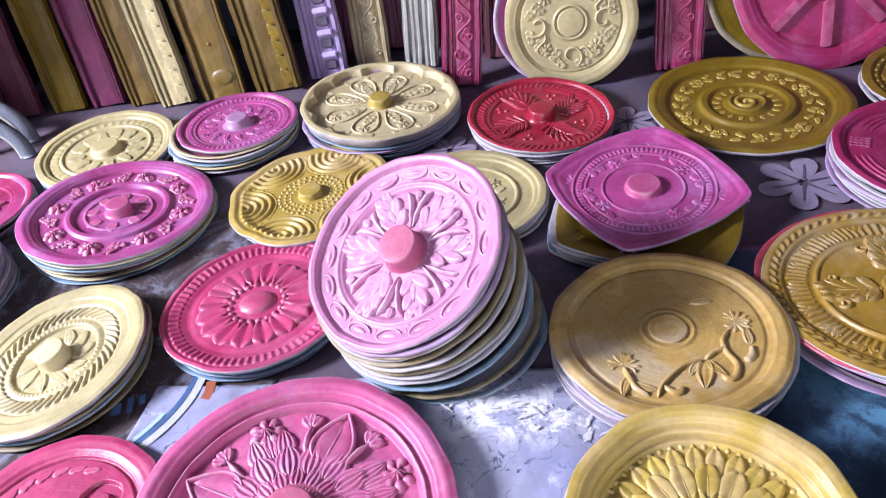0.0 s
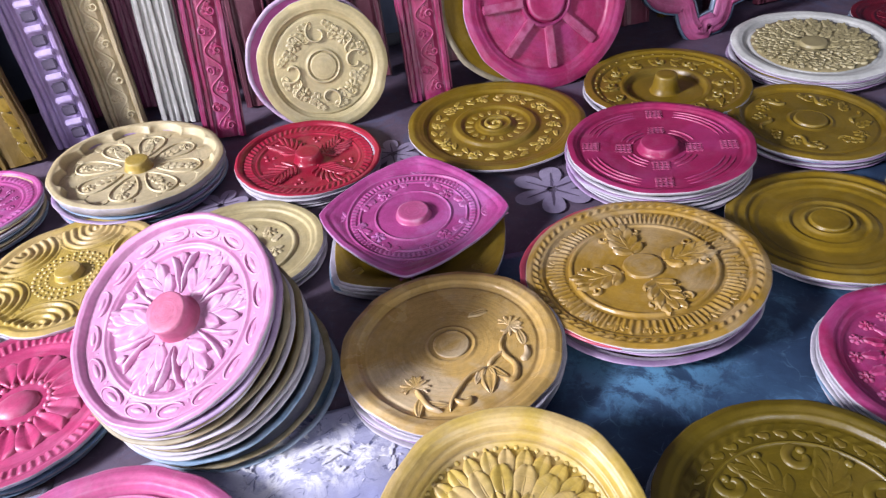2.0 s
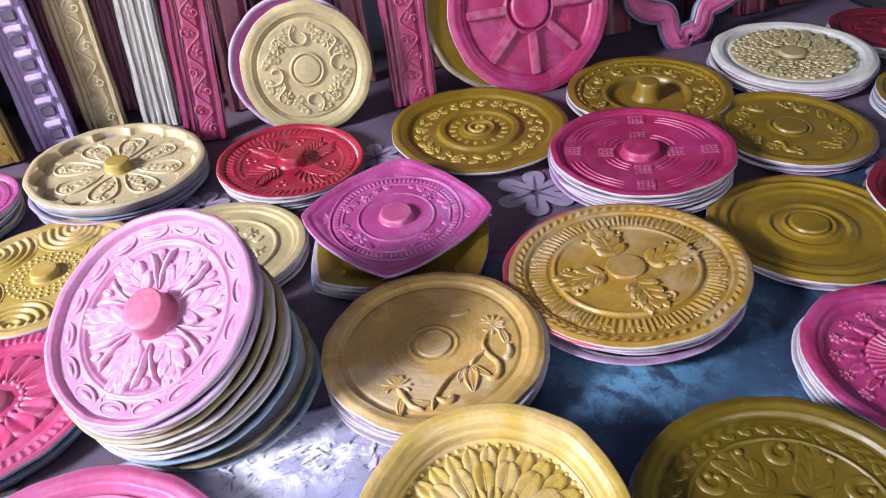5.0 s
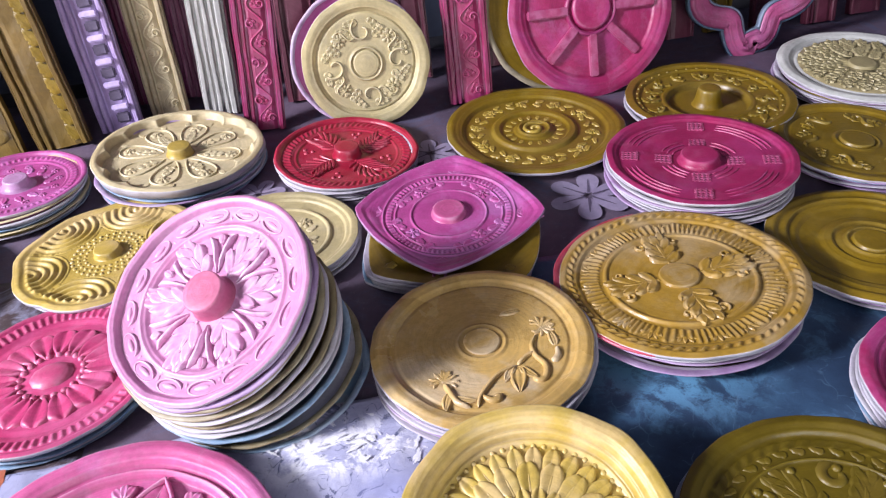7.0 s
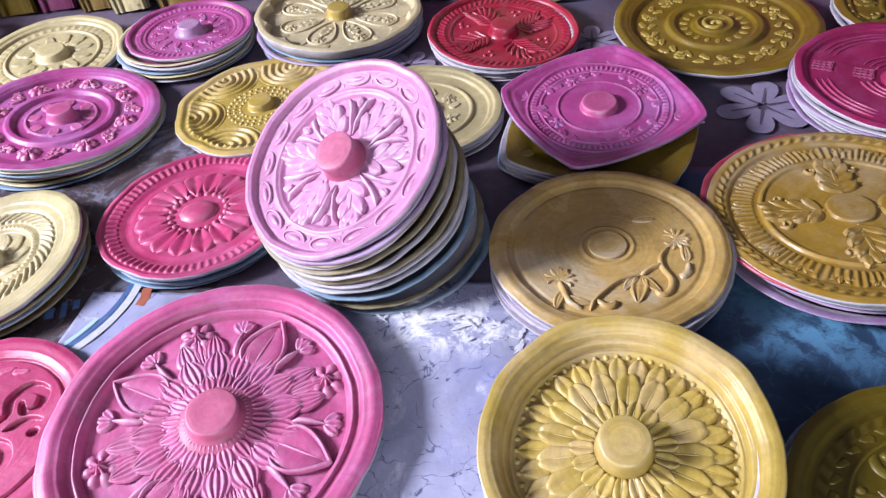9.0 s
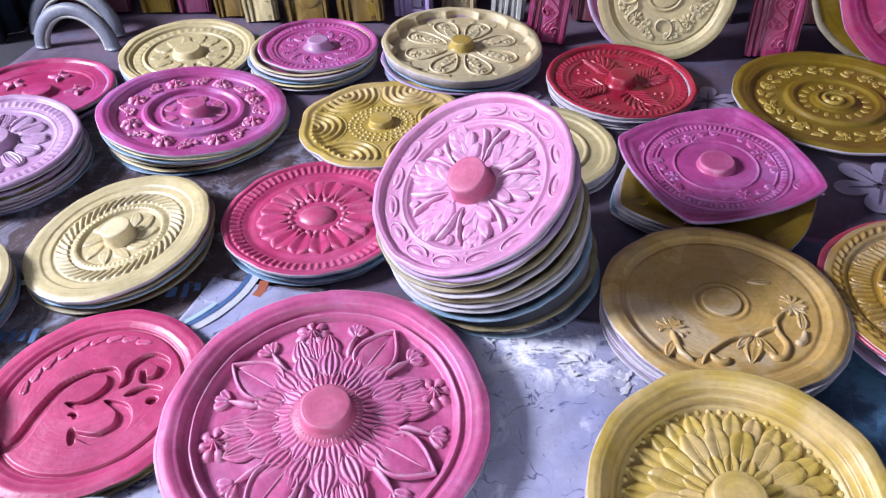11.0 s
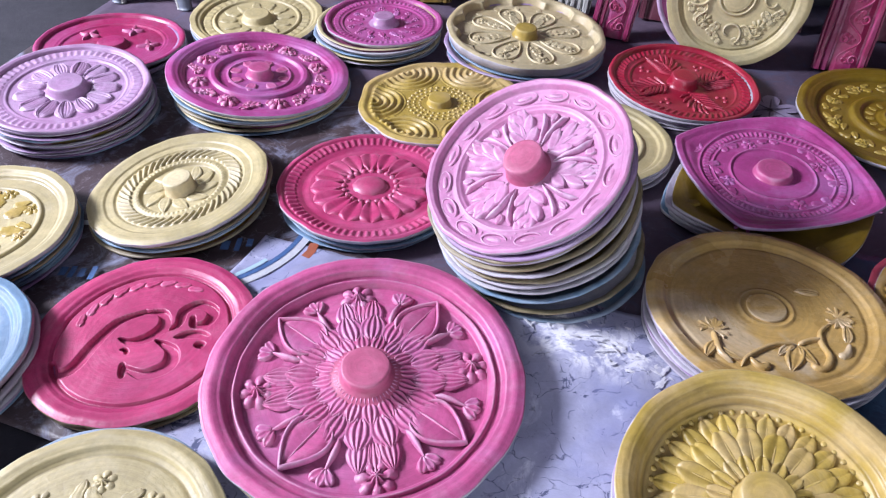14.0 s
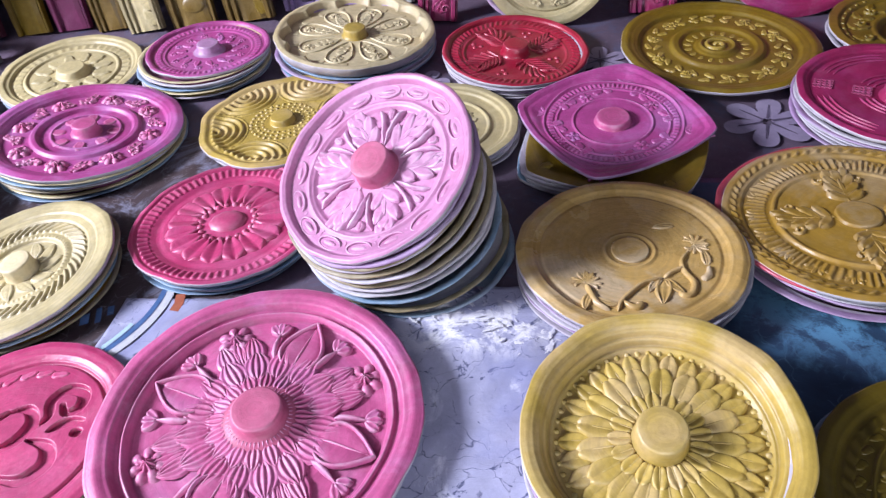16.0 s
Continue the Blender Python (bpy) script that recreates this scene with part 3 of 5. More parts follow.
def print_flower(cx, cy, r, turn):
    """A printed flower on the cloth: petals with dark ribs."""
    for k in range(6):
        a = radians(turn + 60 * k)
        pts = []
        for q in range(22):
            t = 2 * math.pi * q / 22
            u, v = 0.56 * r + 0.46 * r * math.cos(t), 0.27 * r * math.sin(t) * (1 + 0.35 * math.cos(t))
            pts.append((cx + u * math.cos(a) - v * math.sin(a), cy + u * math.sin(a) + v * math.cos(a)))
        flat_shape("printed_petal", pts, 0.009 + 0.0004 * (k % 3), PRINT_LILAC, mauve, "pale lilac printed petal")
        tip = [(cx + r * s * math.cos(a + d), cy + r * s * math.sin(a + d)) for s, d in ((0.12, -0.3), (0.7, -0.02), (0.74, 0.0), (0.7, 0.02), (0.12, 0.3))]
        flat_shape("printed_rib", tip, 0.0112, PRINT_AND_HOLE_DARK, mauve, "dark printed rib")


print_flower(0.80, 1.70, 0.13, 12)
print_flower(0.98, 1.60, 0.08, 40)
print_flower(0.36, 2.12, 0.10, 25)
print_flower(-0.25, 2.02, 0.09, 5)
print_flower(1.9, 1.45, 0.11, 33)

# ribbons and lettering bars printed on the banner
def ribbon(pts, w, z, mat, label):
    left, right = [], []
    for k, p in enumerate(pts):
        a, b = pts[max(0, k - 1)], pts[min(len(pts) - 1, k + 1)]
        d = Vector((b[0] - a[0], b[1] - a[1])).normalized()
        left.append((p[0] - d.y * w, p[1] + d.x * w, z))
        right.append((p[0] + d.y * w, p[1] - d.x * w, z))
    n = len(pts)
    faces = [(k, n + k, n + k + 1, k + 1) for k in range(n - 1)]
    child("printed_ribbon", mesh_from("printed_ribbon", left + right, faces, [mat], None, False), banner, None, label)


bow = [(-0.83 - 0.11 * t ** 2.2, 1.06 - 0.235 * t) for t in [k / 14 for k in range(15)]]
ribbon([(x + 0.012, y) for x, y in bow], 0.010, 0.0145, PRINT_WHITE, "white printed ribbon")
ribbon([(x - 0.006, y + 0.006) for x, y in bow], 0.007, 0.0150, PRINT_BLUE, "dark blue printed ribbon")
ribbon([(x - 0.025, y + 0.005) for x, y in bow[7:]], 0.006, 0.0150, PRINT_CYAN, "pale blue printed ribbon")
ribbon([(-0.79, 1.04), (-0.785, 1.01), (-0.79, 0.985)], 0.012, 0.0150, PRINT_RUST, "rust red printed patch")
for k, (x, y, w, h) in enumerate(((-1.005, 0.962, 0.022, 0.034), (-0.975, 0.975, 0.014, 0.05), (-0.95, 0.99, 0.016, 0.03), (-1.335, 0.755, 0.018, 0.03), (-1.312, 0.76, 0.014, 0.04),
                                  (-1.288, 0.765, 0.016, 0.03), (-1.262, 0.772, 0.014, 0.045), (-1.4, 0.93, 0.03, 0.02), (-1.36, 0.945, 0.03, 0.02))):
    c, s = math.cos(0.3), math.sin(0.3)
    box = [(x + c * a * w - s * b * h, y + s * a * w + c * b * h) for a, b in ((-.5, -.5), (.5, -.5), (.5, .5), (-.5, .5))]
    flat_shape("printed_letter", box, 0.0155, PRINT_BLUE if k < 7 else PRINT_WHITE, banner, "illegible printed letter bar")

# white flecks scattered on the pale sheet
rng = np.random.RandomState(4)
th = np.linspace(0, 2 * np.pi, 40, endpoint=False)
vv, ff = [], []
for q in range(70):
    along = rng.rand()
    cx, cy = -0.20 + 0.36 * along + 0.02 * rng.randn(), 0.985 - 0.13 * along + 0.028 * rng.randn()
    r, ang = 0.002 + 0.008 * rng.rand() ** 2.5, rng.uniform(-1.2, 1.2)
    r_out = r * (1 + 0.3 * np.sin(2 * th + q) + 0.25 * np.sin(5 * th + 2 * q) + 0.2 * np.sin(9 * th + q))
    u, v = r_out * np.cos(th) * rng.uniform(1.2, 2.6), r_out * np.sin(th) * 0.6
    X, Y = u * math.cos(ang) - v * math.sin(ang), u * math.sin(ang) + v * math.cos(ang)
    o = len(vv)
    lift = 0.016 + 0.002 * rng.rand()
    for f, h in ((1.0, 0.0), (0.5, 0.05 * r)):
        vv += [(cx + a * f, cy + b * f, lift + h) for a, b in zip(X, Y)]
    ff += [(o + a, o + (a + 1) % 40, o + 40 + (a + 1) % 40, o + 40 + a) for a in range(40)] + [tuple(range(o + 40, o + 80))]
tagged(new("white_flecks", mesh_from("white_flecks", vv, ff, [FLECK_WHITE])), "small white flecks on the plastic sheet", "spill", "", "stuff")


# ---- leaning cornice moulds ----
def cornice(x, y, w, mat, ribs, label, lean=14.0, side=0.0, turn=0.0, orn=None, orn_mat=None, length=1.75, depth=0.05, z=0.006):
    """A long cornice mould leaning on the wall: ribbed channel section, with carved parts along it."""
    m = pose(x, y, z, -lean, side, turn)
    thing = empty("cornice_mould", m, label, "cornice mould", "cornice moulds leaning on the wall")
    nz = 24

    def run(name, prof):
        verts, faces, n = [], [], len(prof)
        for q in range(nz + 1):
            s = q / nz * length
            for p, d in prof:
                j = 0.0015 * math.sin(q * 1.7 + p * 9)
                verts.append((p * w + j, d * depth + j, s))
        for q in range(nz):
            for c in range(n - 1):
                a = q * n + c
                faces.append((a, a + n, a + n + 1, a + 1))
            faces.append((q * n + n - 1, q * n + 2 * n - 1, q * n + n, q * n))
        faces += [tuple(range(n - 1, -1, -1)), tuple(range(nz * n, nz * n + n))]
        child(name, mesh_from(name, verts, faces, [mat], None, False), thing)
    run("channel", [(-0.5, 0.0), (-0.5, -0.58), (-0.47, -0.58), (-0.46, -0.36), (0.46, -0.36), (0.47, -0.58), (0.5, -0.58), (0.5, 0.0)])
    for a, b, h in ribs:
        run("rib", [(a, -0.3), (a, -h), (a + (b - a) * 0.2, -h - 0.12), (b - (b - a) * 0.2, -h - 0.12), (b, -h), (b, -0.3)])
    om = orn_mat or mat
    face = pose(0, 0, 0, 90, 0, 0)

    def put(name, me, u, s, spin, d):
        child(name, me, thing, pose(u * w, -d * depth, s) @ face @ pose(0, 0, 0, 0, 0, spin))
    if orn == "vine":
        u, d = 0.06, 0.56
        stem = stroke_mesh("scroll", [(0.01 + 1.6 * q / 160, 0.17 * w * math.sin(2 * math.pi * q / 14)) for q in range(161)], 0.0045, 0.0045, 0.007, om)
        leaf = acanthus_mesh("leaf", 0.05, 0.036, 0.009, 3, om, 0.3, 1.2, 70, 1.2)
        curl_ = stroke_mesh("curl", spiral(0.018, 0.004, 1.2, 0, 12), 0.005, 0.003, 0.008, om)
        put("scroll", stem, u, 0.0, 90, d)
        for k in range(22):
            side = 1 if k % 2 else -1
            put("leaf", leaf, u + 0.05 * side, 0.03 + 0.07 * k, 90 + 38 * side, d)
            put("curl", curl_, u - 0.13 * side, 0.045 + 0.07 * k, 90 * k, d)
    elif orn == "dentil":
        # solid dark blocks, their colour standing in for shade inside the dentil holes
        block = box_mesh("dentil", (-0.16 * w, -0.02, -0.018), (0.16 * w, 0.02, 0.004), PRINT_AND_HOLE_DARK, 0.006)
        lug = box_mesh("lug", (-0.2 * w, -0.012, 0), (0.2 * w, 0.012, 0.022), om, 0.005)
        for k in range(17):
            put("hole_shade_block", block, 0.12, 0.05 + 0.088 * k, 0, 0.68)
            put("lug", lug, 0.14, 0.094 + 0.088 * k, 0, 0.62)
    elif orn == "leaves":
        leaf = leaf_mesh("leaf", 0.075, 0.05, 0.008, om, 0.7, 4, 5, 0.3, 14, 10)
        for k in range(26):
            put("leaf", leaf, 0.34, 0.02 + 0.06 * k, 118, 0.58)
    elif orn == "ring":
        put("oval_boss", bead_mesh("oval_boss", 0.05, om, 0.15, 0.7), 0.1, 0.08, 90, 0.56)
        put("bead", bead_mesh("bead", 0.008, om), 0.05, 0.22, 0, 0.56)
    return thing


PLAIN = [(-0.46, -0.32, 0.6), (-0.28, 0.4, 0.42)]
STEPS = [(-0.46, -0.36, 0.62), (-0.34, -0.22, 0.5), (-0.18, 0.30, 0.44), (0.34, 0.46, 0.62)]
RIBS = [(-0.46, -0.34, 0.6), (-0.28, -0.16, 0.48), (-0.1, 0.02, 0.62), (0.08, 0.2, 0.5), (0.26, 0.44, 0.66)]
cornice(-2.36, 2.62, 0.16, MAROON, PLAIN, "maroon flat cornice mould leaning on the wall", 14, -2)
cornice(-2.15, 2.58, 0.17, MAROON, PLAIN, "maroon flat cornice mould leaning on the wall", 13, -3)
cornice(-1.94, 2.60, 0.15, OLIVE, PLAIN, "dull olive plain cornice mould leaning on the wall", 13, -4)
cornice(-1.77, 2.62, 0.15, PLUM, PLAIN, "dark plum plain cornice mould leaning on the wall", 13, -4)
cornice(-1.585, 2.60, 0.14, BROWN_GOLD, STEPS, "brown gold stepped cornice mould leaning on the wall", 14, -6)
cornice(-1.43, 2.57, 0.15, CREAM, STEPS, "cream cornice mould carved with leaf scrolls", 14, -7, 0, "leaves", CREAM)
cornice(-1.235, 2.60, 0.19, BROWN_GOLD, PLAIN, "brown gold plain cornice mould with an oval end", 13, -6, 0, "ring", BROWN_GOLD)
cornice(-1.0, 2.62, 0.20, BROWN_GOLD, STEPS, "brown gold cornice mould with a ribbed leaf edge", 13, -6, 0, "leaves", OLIVE)
cornice(-0.795, 2.70, 0.165, LILAC_PALE, STEPS, "pale lilac cornice mould with dark dentil holes", 14, -3, 0, "dentil", LILAC_PALE)
cornice(-0.615, 2.78, 0.15, SAND, STEPS, "tan cornice mould carved with a scrolling vine", 14, -1, 0, "vine", SAND)
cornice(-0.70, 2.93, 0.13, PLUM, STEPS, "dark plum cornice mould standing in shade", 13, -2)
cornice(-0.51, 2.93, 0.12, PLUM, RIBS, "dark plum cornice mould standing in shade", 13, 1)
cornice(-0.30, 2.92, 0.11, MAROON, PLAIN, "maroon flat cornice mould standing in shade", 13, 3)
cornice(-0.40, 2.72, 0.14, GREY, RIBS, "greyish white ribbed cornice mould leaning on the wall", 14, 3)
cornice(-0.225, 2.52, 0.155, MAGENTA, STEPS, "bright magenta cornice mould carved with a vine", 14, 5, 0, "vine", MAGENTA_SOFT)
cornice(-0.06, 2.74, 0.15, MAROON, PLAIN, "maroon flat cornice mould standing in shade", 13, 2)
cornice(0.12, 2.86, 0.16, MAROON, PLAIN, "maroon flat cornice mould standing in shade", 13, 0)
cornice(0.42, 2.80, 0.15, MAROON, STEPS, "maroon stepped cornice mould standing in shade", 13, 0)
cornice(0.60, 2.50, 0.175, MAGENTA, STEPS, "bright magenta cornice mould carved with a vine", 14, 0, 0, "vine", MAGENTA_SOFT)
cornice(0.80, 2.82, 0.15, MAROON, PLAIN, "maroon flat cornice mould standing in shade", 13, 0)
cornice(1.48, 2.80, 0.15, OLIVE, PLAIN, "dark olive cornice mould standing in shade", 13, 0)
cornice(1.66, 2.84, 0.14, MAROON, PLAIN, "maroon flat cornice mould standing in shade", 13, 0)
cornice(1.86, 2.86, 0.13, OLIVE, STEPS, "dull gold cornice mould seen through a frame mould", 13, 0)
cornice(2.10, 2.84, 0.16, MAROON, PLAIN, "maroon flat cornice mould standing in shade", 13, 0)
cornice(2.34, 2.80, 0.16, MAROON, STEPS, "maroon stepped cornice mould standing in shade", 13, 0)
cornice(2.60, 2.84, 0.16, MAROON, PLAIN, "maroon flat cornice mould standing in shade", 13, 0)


def swept(name, pts, sec, mats, closed=False, smooth=True):
    """A section swept along a curve in the x-z plane (y towards the viewer is minus)."""
    n, k = len(pts), len(sec)
    verts, faces = [], []
    for i, p in enumerate(pts):
        a, b = (pts[(i - 1) % n], pts[(i + 1) % n]) if closed else (pts[max(i - 1, 0)], pts[min(i + 1, n - 1)])
        d = Vector((b[0] - a[0], b[1] - a[1])).normalized()
        for s, h in sec:
            verts.append((p[0] - d.y * s, -h, p[1] + d.x * s))
    for i in range(n if closed else n - 1):
        j = (i + 1) % n
        for q in range(k):
            r = (q + 1) % k
            faces.append((i * k + q, i * k + r, j * k + r, j * k + q))
    if not closed:
        faces += [tuple(range(k)), tuple((n - 1) * k + q for q in range(k - 1, -1, -1))]
    return mesh_from(name, verts, faces, mats, None, smooth)


# navy tarpaulin hanging beside the cornices
verts, faces = [], []
for side in (0.0, 0.004):
    for a in range(33):
        y = 2.22 + 0.40 * a / 32
        for z in (-0.010, 0.7, 1.4, 2.1):
            verts.append((-2.50 + side + 0.022 * math.sin(9.0 * a / 32 * 2.2 + 0.4 * z) + 0.008 * math.sin(a * 1.3), y, z))
for a in range(32):
    for b in range(3):
        q = a * 4 + b
        faces += [(q, q + 1, q + 5, q + 4), (q + 132, q + 136, q + 137, q + 133)]
    faces += [(a * 4, a * 4 + 4, a * 4 + 136, a * 4 + 132), (a * 4 + 3, a * 4 + 135, a * 4 + 139, a * 4 + 7)]
faces += [(b, b + 132, b + 133, b + 1) for b in range(3)] + [(128 + b, 129 + b, 261 + b, 260 + b) for b in range(3)]
tagged(new("tarpaulin", mesh_from("tarpaulin", verts, faces, [NAVY])), "dark navy tarpaulin hanging in folds beside the cornices", "tarpaulin")

# pair of grey half-round arch moulds
for x, y, r, lean in ((-2.18, 2.34, 0.185, 12), (-2.10, 2.22, 0.155, 12)):
    arch = empty("arch_mould", pose(x, y, -0.002, -lean, 0, 4), "grey half-round arch mould standing on the floor", "arch mould", "grey arch moulds")
    half = [(r * math.cos(math.pi * k / 28), max(0.004, r * math.sin(math.pi * k / 28))) for k in range(29)]
    child("arch", swept("arch", half, [(-0.028, 0), (-0.028, 0.02), (-0.012, 0.03), (0.012, 0.03), (0.026, 0.018), (0.026, 0)], [RIM_GREY]), arch)
    child("inner_bead", swept("inner_bead", [(p[0] * 0.85, max(0.004, p[1] * 0.85)) for p in half], [(-0.006, 0), (-0.006, 0.024), (0.006, 0.024), (0.006, 0)], [GREY]), arch)

# wavy frame mould
wavy = empty("frame_mould", pose(1.87, 2.60, 0.008, -13, 0, 0), "pink wavy frame mould with a pale blue edge", "frame mould")
loop = []
for k in range(96):
    t = 2 * math.pi * k / 96 - math.pi / 2
    rr = 0.185 + 0.05 * math.cos(4 * t) - 0.05 * math.exp(-((t + math.pi / 2) / 0.22) ** 2)
    loop.append((rr * math.cos(t) * 1.05, 0.235 + rr * math.sin(t) * 1.0))
child("frame_bar", swept("frame_bar", loop, [(-0.045, 0), (-0.045, 0.03), (-0.03, 0.045), (-0.014, 0.03), (0.0, 0.05), (0.018, 0.03), (0.03, 0.04), (0.042, 0.028), (0.042, 0)], [PINK], True), wavy)
child("edge_band", swept("edge_band", loop, [(0.0425, 0.002), (0.0425, 0.03), (0.05, 0.03), (0.05, 0.002)], [RAW_BLUE], True), wavy, None, "pale blue edge")
child("outer_edge_band", swept("outer_edge_band", loop, [(-0.053, 0.002), (-0.053, 0.03), (-0.0455, 0.03), (-0.0455, 0.002)], [RAW_BLUE], True), wavy, None, "pale blue edge")


# ---- the round moulds ----
# profiles: (radius, height) as shares of the outer radius
DEEP = [(0, -0.09), (0.70, -0.09), (0.77, -0.075), (0.82, -0.03), (0.845, -0.028), (0.88, 0.002), (0.94, 0.012), (1, 0.0)]
SHALLOW = [(0, -0.03), (0.76, -0.03), (0.79, -0.042), (0.82, -0.03), (0.86, 0.0), (0.93, 0.012), (1, -0.008)]
BAND = [(0, -0.07), (0.68, -0.07), (0.71, -0.05), (0.735, -0.052), (0.76, -0.045), (0.90, -0.04), (0.93, 0.0), (0.97, 0.012), (1, 0.0)]
STEP = [(0, -0.06), (0.60, -0.06), (0.625, -0.035), (0.65, -0.035), (0.67, -0.06), (0.82, -0.06), (0.85, -0.025), (0.88, -0.02), (0.92, 0.004), (1, 0.0)]


def at(x, y, z, a, b, spin=0.0):
    return pose(x, y, z, a, b, 0) @ pose(0, 0, 0, 0, 0, spin)


def stack(m, R, n, drop, tilt, seed, group, **more):
    under_stack(m, R, n, drop, tilt, seed, group, **more)


# large pink lotus mould
m = at(-0.485, 0.656, 0.074, 2.4, 2.4, 27)
g = "stack of pink lotus moulds"
LOTUS = [(0, -0.035), (0.17, -0.035), (0.26, -0.068), (0.34, -0.066), (0.5, -0.082), (0.58, -0.092), (0.70, -0.092), (0.77, -0.088), (0.80, -0.045), (0.815, -0.034), (0.83, -0.055), (0.85, -0.052), (0.885, -0.004), (0.94, 0.012), (1, 0.0)]
k = Mould(m, 0.324, LOTUS, [PINK, RAW], "large pink lotus mould with a round knob on a stack", lambda X, Y, F, T: ticks(F, T, 48, 0.17, 0.33, 0.012), 120, 320, 2, group=g, rough_edge=1.6)
bud = leaf_mesh("bud_petal", 0.078, 0.066, 0.0095, PINK, 0.85, 0, 5, 0.0, 18, 28, 0, 0.75)
k.round("bud_petal", bud, 0.285, 16, 11.25)
k.round("bud_petal", leaf_mesh("bud_petal", 0.052, 0.046, 0.009, PINK, 0.72, 0, 4, 0.0, 12, 20, 0, 0.8), 0.2, 16, 0, 0, 0.0, None, 12)
long_bud = leaf_mesh("bud_petal", 0.080, 0.054, 0.0085, PINK, 0.9, 0, 5, 0.0, 16, 24, 0, 0.8)
for d in (-9, 9):
    k.round("bud_petal", long_bud, 0.41, 4, d)
k.round("bud_petal", long_bud, 0.44, 4, 0)
half = [(0.124 * u, 0.125 * u ** 0.55 * (1 - u) ** 1.05) for u in [q / 20 for q in range(21)]]
edge = half + [(x, -y) for x, y in half[-2::-1]]
k.round("lotus_leaf", leaf_mesh("lotus_leaf", 0.118, 0.096, 0.012, PINK, 0.8, 0, 0, 0.6, 18, 14, 0, 0.95), 0.38, 4, 45)
k.round("leaf_outline", stroke_mesh("leaf_outline", edge, 0.0055, 0.0045, 0.012, PINK), 0.385, 4, 45)
k.round("leaf_vein", stroke_mesh("leaf_vein", [(0.0, 0), (0.03, 0.001), (0.07, 0), (0.118, 0)], 0.0035, 0.002, 0.007, PINK), 0.385, 4, 45)
stem = stroke_mesh("tendril", [(0, 0), (0.02, 0.004), (0.045, 0.003), (0.072, 0.0)], 0.007, 0.007, 0.012, PINK)
tre = leaf_mesh("bud", 0.038, 0.025, 0.017, PINK, 1.3, 0, 0, 0.35, 10, 8, 0, 0.6)
for a in range(4):
    for d in (-26, 26):
        k.round("tendril", stem, 0.43, 1, 90 * a + d)
        for t in (-36, 0, 36):
            k.round("bud", tre, 0.64, 1, 90 * a + d, t)
k.round("blossom", blossom_mesh("blossom", 0.044, 0.020, 7, PINK), 0.68, 4, 0)
k.knob(0.155, 0.06, PINK_KNOB, 0.97, 1.5, 0, "flat-topped rose pink knob")
stack(m, 0.322, 4, 0.014, (2.4, 2.4), 21, g, depth=0.05, mats=(RAW_OLIVE, RAW_OLIVE, RAW))

# yellow sunflower mould
m = at(0.270, 0.576, 0.130, 8.5, -3.6, 10)
g = "stack of yellow sunflower moulds"
SUN = [(0, -0.15), (0.3, -0.165), (0.68, -0.195), (0.735, -0.20), (0.79, -0.17), (0.83, -0.10), (0.87, -0.03), (0.91, 0.004), (0.95, 0.014), (1, 0.010)]
k = Mould(m, 0.246, SUN, [GOLD_SUN, RAW], "yellow sunflower mould with three rows of petals", lambda X, Y, F, T: hump(F, 0.815, 0.012, 0.012) + hump(F, 0.775, 0.01, 0.008), 110, 300, 5, group=g, rough_edge=2.0)
for r, n, s, h, L, W in ((0.47, 28, 0, 0.013, 0.066, 0.040), (0.30, 17, 6, 0.019, 0.078, 0.056), (0.18, 17, 17, 0.022, 0.052, 0.036)):
    k.round("petal", leaf_mesh("petal", L, W, h, GOLD_SUN, 0.95, 0, 0, 0.42, 18, 18, 0, 0.62), r, n, s, 0, 0.0, None, 3)
    k.round("petal_rib", leaf_mesh("petal_rib", L * 0.7, W * 0.18, h * 0.65, GOLD_SUN, 0.6, 0, 0, 0.0, 10, 8), r, n, s, 0, 0.0, None, 3)
k.round("bead", bead_mesh("bead", 0.0055, GOLD_SUN, 0.9, 1.3), 0.745, 56)
k.knob(0.185, 0.05, GOLD_SUN, 0.95, 1.3, 0, "flat-topped yellow knob")
stack(m, 0.242, 9, 0.0115, (8.5, -3.6), 22, g, depth=0.2, mats=(RAW, RAW, RAW_VIOLET, RAW))

# ochre mould with a vine
m = at(0.299, 1.093, 0.082, -1.0, -0.9)
g = "stack of ochre moulds"
k = Mould(m, 0.263, SHALLOW, [OCHRE, RAW], "glossy ochre mould with a low boss and flower vine", lambda X, Y, F, T: hump(F, 0.215, 0.016, 0.014), 100, 280, 7, group=g)
k.knob(0.165, -0.012, OCHRE, 0.95, 1.1, 0.0, "low round boss")
zf = k.floor(0.5)
fl, lf = palmette_mesh("blossom", 0.034, 105, 0.010, 7, OCHRE, 1.1, 0.9), leaf_mesh("leaf", 0.080, 0.046, 0.013, OCHRE, 0.75, 0, 3, 0.5, 18, 12)
side_leaf = leaf_mesh("leaf", 0.055, 0.026, 0.012, OCHRE, 0.8, 0, 3, 0.4, 14, 10, 0.25)


